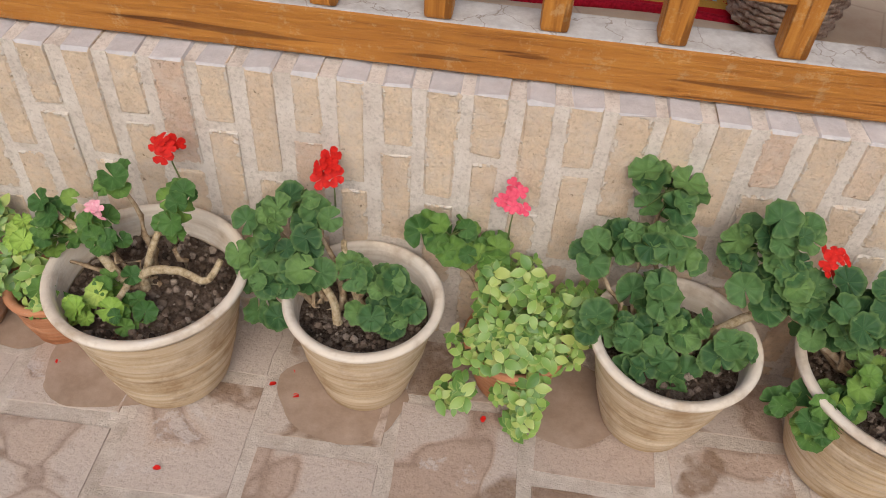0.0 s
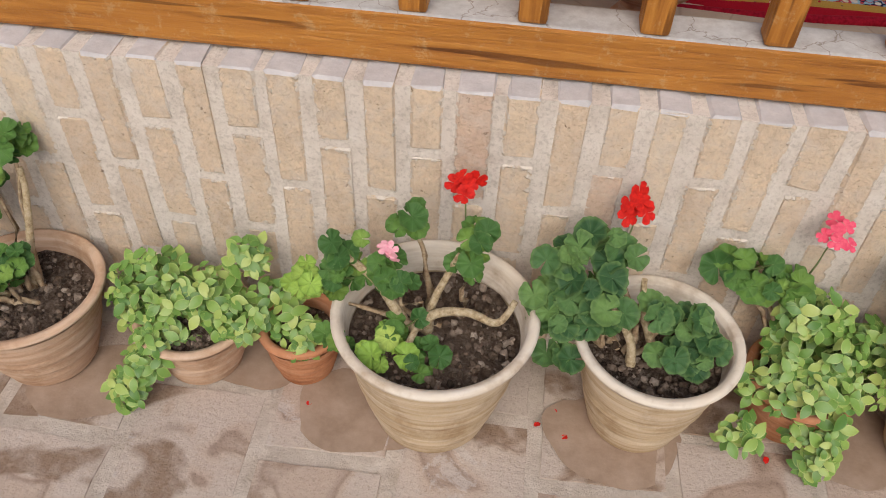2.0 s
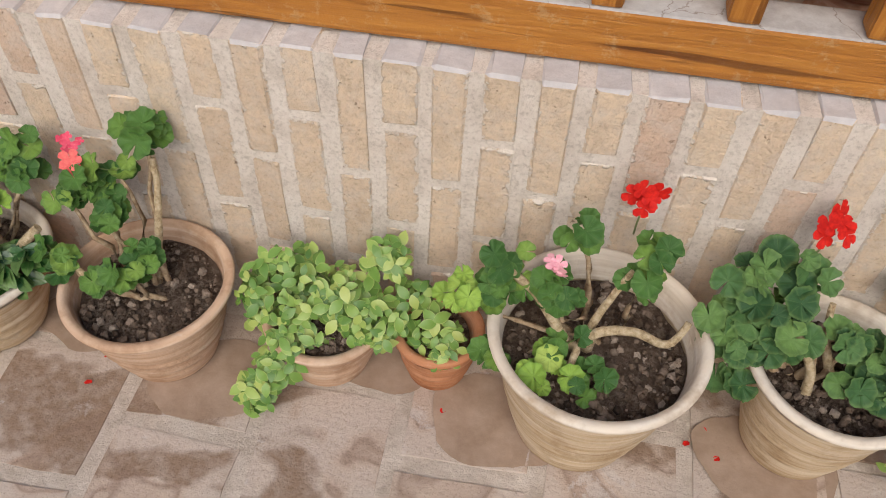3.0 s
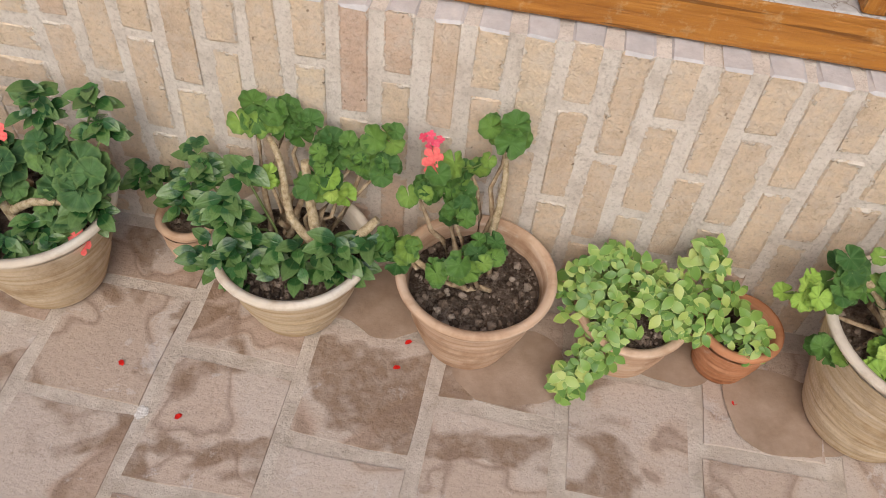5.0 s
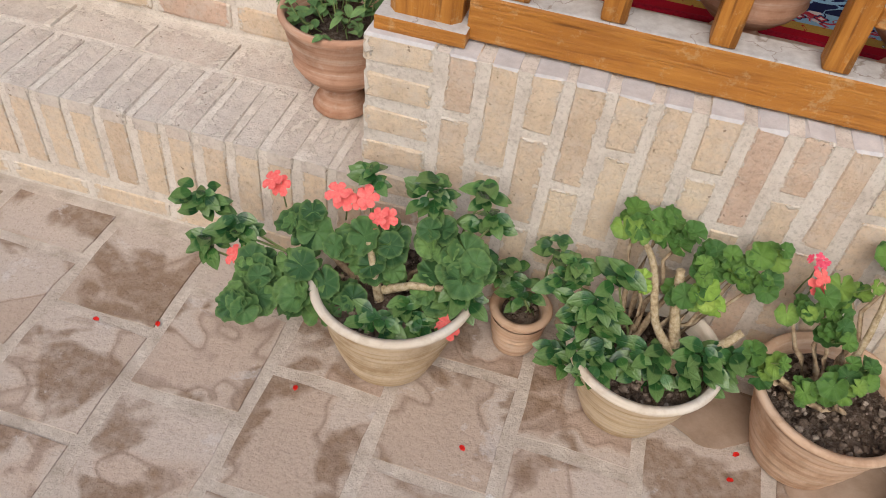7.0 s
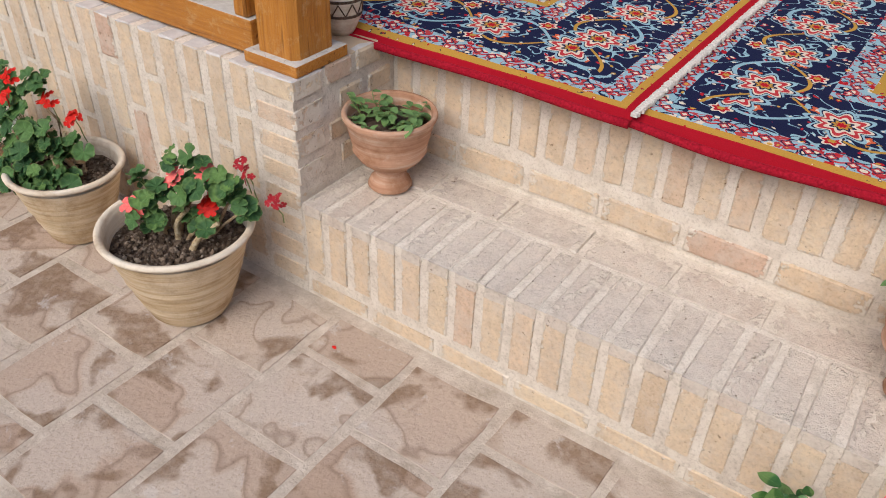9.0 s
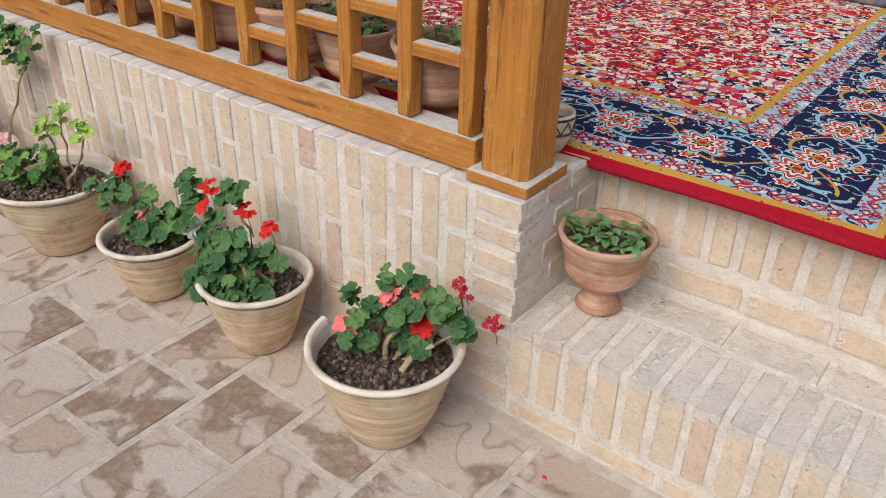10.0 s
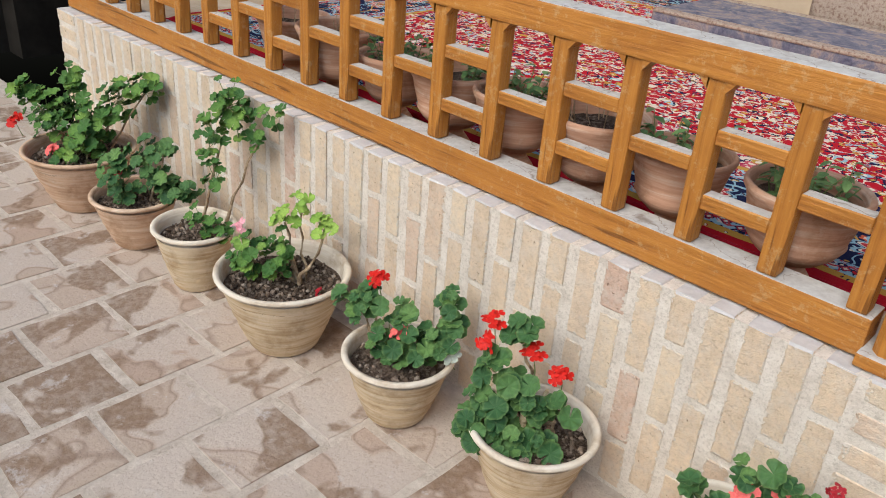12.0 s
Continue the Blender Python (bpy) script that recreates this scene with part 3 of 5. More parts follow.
box(bm, END, 5.5, 0.49, 3.4, 0.3, WALL_H - 0.002)
box(bm, NOTCH - 0.12, NOTCH - 0.004, 0.115, 0.488, 0.3, WALL_H)
box(bm, END, NOTCH - 0.13, 0.115, 0.488, 0.3, WALL_H)
box(bm, CORNER + 0.004, 5.5, 0.115, 0.488, 0.3, WALL_H)
tagged(obj("terrace_floor", bm, TERRACE), "terrace floor of pale worn paving beside the carpets", "floor", kind="structure")
bm = bmesh.new()
box(bm, END, 5.5, 3.4, 3.7, 0.0, 4.2)
tagged(obj("wall_back", bm, PLASTER), "plain tan plastered wall behind the terrace", "wall", kind="structure")
bm = bmesh.new()
box(bm, -12, 12, -9.3, -9.0, 0.0, 3.6)
tagged(obj("wall_courtyard", bm, PLASTER), "plain tan courtyard wall opposite the terrace", "wall", kind="structure")
bm = bmesh.new()
box(bm, -12.3, -12, -9.3, 3.7, 0.0, 3.6)
tagged(obj("wall_west", bm, PLASTER), "plain tan courtyard side wall", "wall", kind="structure")
bm = bmesh.new()
box(bm, 12, 12.3, -9.3, 3.7, 0.0, 3.6)
tagged(obj("wall_east", bm, PLASTER), "plain tan courtyard end wall", "wall", kind="structure")
# passage shell and its front wall, coloured near-black to stand for shade
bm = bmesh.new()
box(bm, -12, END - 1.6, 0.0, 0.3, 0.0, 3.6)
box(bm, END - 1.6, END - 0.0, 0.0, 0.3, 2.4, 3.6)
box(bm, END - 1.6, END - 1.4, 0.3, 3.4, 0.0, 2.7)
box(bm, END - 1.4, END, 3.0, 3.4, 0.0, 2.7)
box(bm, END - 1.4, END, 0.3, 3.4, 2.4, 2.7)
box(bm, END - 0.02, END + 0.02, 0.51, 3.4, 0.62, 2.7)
tagged(obj("wall_passage", bm, SHADE_BLACK), "passage opening beyond the terrace end, its deep shade painted near-black", "wall", kind="structure")


# ---- railing ----
def railing(x0, x1, bars, single_first, post_x, first_bay, label):
    """x0 < x1; bars: baluster centres from the post outwards."""
    rail = thing("wooden_railing", (post_x, 0.07, WALL_H), label, "railing", "terrace railing")

    def piece(name, b, mats, at):
        o = part(name, b, mats, rail)
        o.location = Vector(at) - Vector(rail.location)
        return o

    for name, z0, z1, y0, y1 in (("bottom_rail", 0.606, 0.690, 0.044, 0.120), ("top_rail", 1.04, 1.108, 0.040, 0.118)):
        b = bmesh.new()
        L = x1 - x0
        box(b, -L / 2, L / 2, y0 - 0.07, y1 - 0.07, z0 - (z0 + z1) / 2, z1 - (z0 + z1) / 2, 0.006, 2)
        b.normal_update()
        for f in b.faces:
            if f.normal.z > 0.9:
                f.material_index = 1
        piece(name, b, [WOOD_X, GREY_WOOD], ((x0 + x1) / 2, 0.07, (z0 + z1) / 2))
    bal = None
    for i, x in enumerate(bars):
        if bal is None:
            b = bmesh.new()
            box(b, -0.0215, 0.0215, -0.022, 0.022, -0.175, 0.175, 0.007, 2)
            bal = piece("baluster", b, WOOD_Z, (x, 0.069, 0.866))
        else:
            o = share("baluster", bal.data, Matrix(), rail)
            o.location = Vector((x, 0.069, 0.866)) - Vector(rail.location)
    # short cross pieces: one in the middle of a bay, two in the next
    edge = bars[0] + (first_bay if post_x > bars[0] else -first_bay)
    cross = {}
    stops = [edge] + list(bars)
    for i, (a, c) in enumerate(zip(stops, stops[1:])):
        one = (i % 2 == 0) == single_first
        for z in ([0.858] if one else [0.928, 0.788]):
            w = abs(a - c) - 0.041
            key = round(w, 3)
            if key not in cross:
                b = bmesh.new()
                box(b, -w / 2, w / 2, -0.020, 0.020, -0.0165, 0.0165, 0.003, 1)
                b.normal_update()
                for f in b.faces:
                    if f.normal.z > 0.9:
                        f.material_index = 1
                cross[key] = piece("cross_piece", b, [WOOD_X, GREY_WOOD], ((a + c) / 2, 0.070, z))
            else:
                o = share("cross_piece", cross[key].data, Matrix(), rail)
                o.location = Vector(((a + c) / 2, 0.070, z)) - Vector(rail.location)
    # jamb between the last bay and the post
    b = bmesh.new()
    box(b, -0.02, 0.02, -0.022, 0.022, -0.175, 0.175, 0.005, 2)
    piece("jamb", b, WOOD_Z, (edge, 0.069, 0.866))
    # rounded fillets where balusters meet the top rail
    fil = bmesh.new()
    for x in bars:
        for s in (-1, 1):
            base_x = x + s * 0.0205
            v = [fil.verts.new((base_x, y, z)) for y in (0.044, 0.086) for z in (1.018,)]
            w = [fil.verts.new((base_x, y, 1.0405)) for y in (0.044, 0.086)]
            u = [fil.verts.new((base_x + s * 0.020, y, 1.0405)) for y in (0.044, 0.086)]
            fil.faces.new((v[0], v[1], u[1], u[0]))
            fil.faces.new((v[0], w[0], u[0]))
            fil.faces.new((v[1], w[1], u[1]))
    tagged(piece("fillet", fil, WOOD_X, (0, 0, 0)), kind="stuff")
    # corner post on its plinth
    b = bmesh.new()
    box(b, -0.081, 0.081, -0.088, 0.088, -0.014, 0.014, 0.004, 2)
    b.normal_update()
    for f in b.faces:
        if f.normal.z > 0.9:
            f.material_index = 1
    piece("post_plinth", b, [WOOD_X, GREY_WOOD], (post_x, 0.105, 0.616))
    b = bmesh.new()
    lathe_like = [(0.063, 0.0), (0.063, 0.46), (0.050, 0.50), (0.050, 0.56), (0.063, 0.60), (0.063, 1.9)]
    rings = []
    for h, z in lathe_like:
        c = 0.014
        pts = [(-h + c, -h), (h - c, -h), (h, -h + c), (h, h - c), (h - c, h), (-h + c, h), (-h, h - c), (-h, -h + c)]
        rings.append([b.verts.new((x, y * 1.08, z)) for x, y in pts])
    for p, q in zip(rings, rings[1:]):
        for i in range(8):
            b.faces.new((p[i], p[(i + 1) % 8], q[(i + 1) % 8], q[i]))
    b.faces.new(rings[-1])
    piece("post", b, WOOD_Z, (post_x, 0.105, 0.628))
    return rail


BAR_A = [0.4225 + 0.1727 * k for k in range(0, 22)]
BAR_B = [-1.817 - 0.1885 * k for k in range(0, 17)]
railing(0.19, 4.6, BAR_A, True, 0.116, 0.155, "honey-coloured varnished wooden lattice railing on the terrace wall")
railing(-5.03, -1.606, BAR_B, True, -1.528, 0.178, "honey-coloured worn wooden lattice railing with corner post beside the step")


# ---- carpets ----
def carpet(name, cx, cy, hx, hy, z, material, label):
    rug = thing(name, (cx, cy, z), label, "carpet", "terrace carpets")
    b = bmesh.new()
    nx, ny = 90, 60
    vs = {}
    for i in range(nx + 1):
        for j in range(ny + 1):
            x, y = -hx + 2 * hx * i / nx, -hy + 2 * hy * j / ny
            w = 0.003 * noise.noise(Vector((x * 5 + cx, y * 5, 1.0)))
            over = max(0.0, STEP_D - 0.01 - (y + cy))
            sag = -over * (0.22 + 0.25 * noise.noise(Vector((x * 1.7 + cx, 8.0, 0))))
            yy = y + (0.034 * noise.noise(Vector((x * 2.3 + cx, 3.0, 0))) if j == 0 else 0)
            vs[i, j] = b.verts.new((x, yy, 0.010 + w + sag))
    for i in range(nx):
        for j in range(ny):
            b.faces.new((vs[i, j], vs[i + 1, j], vs[i + 1, j + 1], vs[i, j + 1]))
    part("woven_field", b, material, rug, smooth=True)
    b = bmesh.new()
    pts = []
    for i in range(nx + 1):
        over = max(0.0, STEP_D - 0.01 - (cy - hy))
        low = -over * (0.22 + 0.25 * noise.noise(Vector(((-hx + 2 * hx * i / nx) * 1.7 + cx, 8.0, 0))))
        v = Vector((-hx + 2 * hx * i / nx, -hy - 0.004 + 0.034 * noise.noise(Vector(((-hx + 2 * hx * i / nx) * 2.3 + cx, 3.0, 0))), 0.004 + low))
        pts.append(v)
    tube(b, pts, 0.010, 0.010, 8)
    part("binding", b, BINDING, rug, "dark red bound edge")
    return rug


rug = carpet("persian_carpet", -2.70, 1.72, 1.93, 1.42, WALL_H + 0.009, CARPET, "red and navy floral woven carpet spread over the terrace edge")
b = bmesh.new()
fr = random.Random(3)
for k in range(420):
    y = -1.42 + 2.84 * k / 420
    L = fr.uniform(0.008, 0.015)
    box(b, 1.925, 1.93 + L, y, y + 0.0052, 0.003 + fr.uniform(0, 0.003), 0.012 + fr.uniform(0, 0.003))
part("fringe", b, FRINGE, rug, "short white cotton fringe")
carpet("persian_carpet", 0.915, 1.735, 1.75, 1.42, WALL_H + 0.0005, CARPET_2, "navy and light blue floral carpet lying against another carpet")

# floor mattress and cushion at the back of the terrace
seat = thing("floor_mattress", (-2.3, 2.62, WALL_H + 0.016), "blue-grey woven floor mattress with brown striped border", "mattress")
b = bmesh.new()
box(b, -1.15, 1.15, -0.33, 0.33, 0.002, 0.075, 0.028, 4)
part("pad", b, KILIM, seat, smooth=True)
for y in (-0.30, 0.30):
    b = bmesh.new()
    box(b, -1.14, 1.14, y - 0.035, y + 0.035, 0.06, 0.0785, 0.008, 2)
    part("woven_border", b, KILIM_EDGE, seat)
cush = thing("bolster_cushion", (-2.45, 3.1, WALL_H + 0.016), "brown patterned bolster cushion leaning at the mattress", "cushion")
b = bmesh.new()
box(b, -0.5, 0.5, -0.13, 0.13, 0.0, 0.26, 0.09, 5)
part("cover", b, KILIM_EDGE, cush, smooth=True)


# ---- plants and pots ----
def leaf_mesh(name, material, r=0.026, lobes=7, cup=0.18, seed=0):
    rnd = random.Random(seed)
    b = bmesh.new()
    n = 36
    c = b.verts.new((0, 0, 0))
    rings = []
    ph = [rnd.uniform(0, 6.28) for _ in range(3)]
    for q in (0.45, 0.8, 1.0):
        ring = []
        for i in range(n + 1):
            a = math.radians(-172 + 344 * i / n)
            s = 1.0
            if q > 0.7:
                s += (0.020 if q < 1 else 0.045) * math.cos(lobes * a + ph[0]) + (0.0 if q < 1 else 0.030 * math.cos(lobes * 3 * a))
            s *= 1 - (0.22 if abs(a) > 2.85 else 0.0)
            rr = r * q * s
            z = cup * r * q * q + 0.11 * r * q * math.sin(lobes * a + ph[1]) * q + 0.10 * r * q * q * math.sin(2 * a + ph[2])
            ring.append(b.verts.new((rr * math.cos(a), rr * math.sin(a), z)))
        rings.append(ring)
    for i in range(n):
        b.faces.new((c, rings[0][i], rings[0][i + 1]))
        for p, q in zip(rings, rings[1:]):
            b.faces.new((p[i], q[i], q[i + 1], p[i + 1]))
    me = bpy.data.meshes.new(name)
    b.to_mesh(me)
    b.free()
    me.materials.append(material)
    me.polygons.foreach_set("use_smooth", [True] * len(me.polygons))
    return me


def oval_into(b, m, length, width, fold=0.12, droop=0.2, mi=0, edge=None, n=6, power=0.75, taper=0.25):
    left, right, mid = [], [], []
    for i in range(n + 1):
        s = i / n
        w = width * (math.sin(math.pi * min(1, s * 0.97 + 0.03)) ** power) * (1 - taper * s)
        if i == n:
            w = 0.0004
        x = length * s
        z = -droop * length * s * s
        mid.append(b.verts.new(m @ Vector((x, 0, z))))
        left.append(b.verts.new(m @ Vector((x, w, z + fold * w))))
        right.append(b.verts.new(m @ Vector((x, -w, z + fold * w))))
    for i in range(n):
        for side, flip in ((left, False), (right, True)):
            if edge is None:
                f = b.faces.new((mid[i], mid[i + 1], side[i + 1], side[i]) if not flip else (mid[i], side[i], side[i + 1], mid[i + 1]))
                f.material_index = mi
                f.smooth = True
            else:
                k = 0.87
                pa = b.verts.new(mid[i].co.lerp(side[i].co, k))
                pb = b.verts.new(mid[i + 1].co.lerp(side[i + 1].co, k))
                f = b.faces.new((mid[i], pa, pb, mid[i + 1]) if flip else (mid[i], mid[i + 1], pb, pa))
                g = b.faces.new((pa, side[i], side[i + 1], pb) if flip else (pa, pb, side[i + 1], side[i]))
                f.material_index, g.material_index = mi, edge
                f.smooth = g.smooth = True


def oval_mesh(name, material, length, width, seed=0):
    b = bmesh.new()
    oval_into(b, Matrix(), length, width, 0.25, 0.18, n=7)
    me = bpy.data.meshes.new(name)
    b.to_mesh(me)
    b.free()
    me.materials.append(material)
    me.polygons.foreach_set("use_smooth", [True] * len(me.polygons))
    return me


LEAVES = {
    "green": [leaf_mesh("leaf", LEAF, 0.0235, 7, 0.26, s) for s in range(5)],
    "dark": [leaf_mesh("leaf", LEAF_DARK, 0.0262, 7, 0.22, s + 5) for s in range(5)],
    "lime": [leaf_mesh("leaf", LEAF_LIME, 0.022, 8, 0.25, s + 9) for s in range(3)],
    "glossy": [oval_mesh("leaf", GLOSSY, 0.047, 0.0158), oval_mesh("leaf", GLOSSY, 0.036, 0.0135)],
    "herb": [oval_mesh("leaf", HERB, 0.035, 0.011), oval_mesh("leaf", HERB, 0.026, 0.010)],
}


def flower_mesh(name, material, florets, spread, size, seed):
    rnd = random.Random(seed)
    b = bmesh.new()
    for k in range(florets):
        a = 2.4 * k
        rr = spread * math.sqrt((k + 0.3) / florets)
        at = Vector((rr * math.cos(a), rr * math.sin(a), spread * 0.7 * (1 - (rr / spread) ** 2) + rnd.uniform(-0.006, 0.006)))
        tilt = Euler((rnd.uniform(-0.4, 0.4) - rr / spread * math.sin(a) * 0.8, rnd.uniform(-0.4, 0.4) + rr / spread * math.cos(a) * 0.8, rnd.uniform(0, 6)))
        for j in range(5):
            m = Matrix.Translation(at) @ tilt.to_matrix().to_4x4() @ Matrix.Rotation(j * 2 * math.pi / 5 + rnd.uniform(-0.15, 0.15), 4, "Z")
            s = size * rnd.uniform(0.85, 1.1)
            c = [b.verts.new(m @ Vector(v)) for v in ((0, 0, 0), (s * 0.5, s * 0.38, s * 0.14), (s * 0.92, s * 0.38, s * 0.06), (s * 1.08, 0, s * 0.03), (s * 0.92, -s * 0.38, s * 0.06), (s * 0.5, -s * 0.38, s * 0.14), (s * 0.6, 0, s * 0.02))]
            for i in range(5):
                b.faces.new((c[6], c[i], c[i + 1])).smooth = True
            b.faces.new((c[6], c[5], c[0])).smooth = True
    me = bpy.data.meshes.new(name)
    b.to_mesh(me)
    b.free()
    me.materials.append(material)
    return me


FLOWERS = {
    "red": flower_mesh("flower", RED, 5, 0.024, 0.0175, 1),
    "coral": flower_mesh("flower", CORAL, 2, 0.017, 0.0245, 2),
    "pink": flower_mesh("flower", PINK, 3, 0.014, 0.0165, 3),
    "rose": flower_mesh("flower", ROSE, 6, 0.026, 0.0125, 4),
    "crimson": flower_mesh("flower", CRIMSON, 6, 0.018, 0.009, 5),
    "white": flower_mesh("flower", WHITE, 4, 0.016, 0.022, 6),
}


def pot_profile(r, h, rb, ridges):
    """Outer and inner profile of a thrown flower pot with a rolled rim."""
    out = [(0.001, 0.0), (rb * 0.97, 0.0), (rb, 0.004)]
    lip = 0.017
    n = 26
    for k in range(1, n):
        s = k / n
        z = 0.004 + (h - lip - 0.006) * s
        rr = rb + (r * 0.925 - rb) * (s ** 0.82)
        rr += ridges * (math.sin(s * 62) * 0.5 + 0.5 * math.sin(s * 37 + 1)) * (1.0 if s < 0.62 else 0.25)
        out.append((rr, z))
    return out


def rim_profile(r, h):
    lip = 0.015
    o = []
    for k in range(9):
        a = math.radians(-100 + 200 * k / 8)
        o.append((r - 0.008 + 0.008 * math.cos(a), h - lip / 2 + lip / 2 * math.sin(a)))
    o += [(r - 0.017, h - 0.003), (r - 0.021, h - 0.02), (r - 0.027, h - 0.055)]
    return [(r * 0.915, h - lip - 0.004)] + o


def make_pot(parent, r, h, rb, body, rim, broken=None, wob=0.006, ridges=0.0019, fill=0.72):
    b = bmesh.new()
    cut = (lambda a, z0, z1: z1 > h - 0.07 + 0.015 * math.sin(9 * a) and broken[0] < a < broken[1]) if broken else None
    lathe(b, pot_profile(r, h, rb, ridges), 56, 0, wob, cut)
    part("pot", b, body, parent)
    b = bmesh.new()
    lathe(b, rim_profile(r, h), 56, 0, wob, (lambda a, z0, z1: broken[0] < a < broken[1]) if broken else None)
    part("rim", b, rim, parent, "worn pale rim")
    # soil with lumps
    b = bmesh.new()
    zs = h * fill + 0.02
    rs = r - 0.026
    n, k = 40, 9
    prev = [b.verts.new((0, 0, zs + 0.006))]
    for q in range(1, k + 1):
        ring = []
        for i in range(n):
            a = 2 * math.pi * i / n
            rr = rs * q / k
            v = Vector((rr * math.cos(a), rr * math.sin(a), 0))
            lump = 0.007 * noise.noise(v * 42 + Vector((r * 99, h * 77, 0))) + 0.004 * noise.noise(v * 110)
            ring.append(b.verts.new((v.x, v.y, zs + lump - 0.004 * (q / k) ** 3)))
        for i in range(n):
            if q == 1:
                b.faces.new((prev[0], ring[i], ring[(i + 1) % n]))
            else:
                b.faces.new((prev[i], ring[i], ring[(i + 1) % n], prev[(i + 1) % n]))
        prev = ring
    part("soil", b, SOIL, parent, "dark crumbly soil", smooth=True)
    # clods
    b = bmesh.new()
    rnd = random.Random(int(r * 1e4) + int(h * 1e4))
    for _ in range(int(520 * (rs / 0.14) ** 2)):
        a, rr = rnd.uniform(0, 6.28), rs * 0.93 * math.sqrt(rnd.random())
        s = 0.0018 + 0.0068 * rnd.random() ** 2.4
        g = bmesh.ops.create_icosphere(b, subdivisions=1, radius=s, matrix=Matrix.Translation((rr * math.cos(a), rr * math.sin(a), zs + 0.002 + s * 0.3)))
        for v in g["verts"]:
            v.co += Vector([rnd.uniform(-s, s) * 0.3 for _ in range(3)])
    tagged(part("soil_crumb", b, CLOD, parent), kind="stuff")
    return zs


def aim(at, facing, rnd, flat=False):
    """Pose of a leaf: its face turned along facing, spun freely."""
    q = facing.normalized().to_track_quat("Z", "Y")
    return Matrix.Translation(at) @ q.to_matrix().to_4x4() @ Matrix.Rotation(rnd.uniform(0, 6.28), 4, "Z")


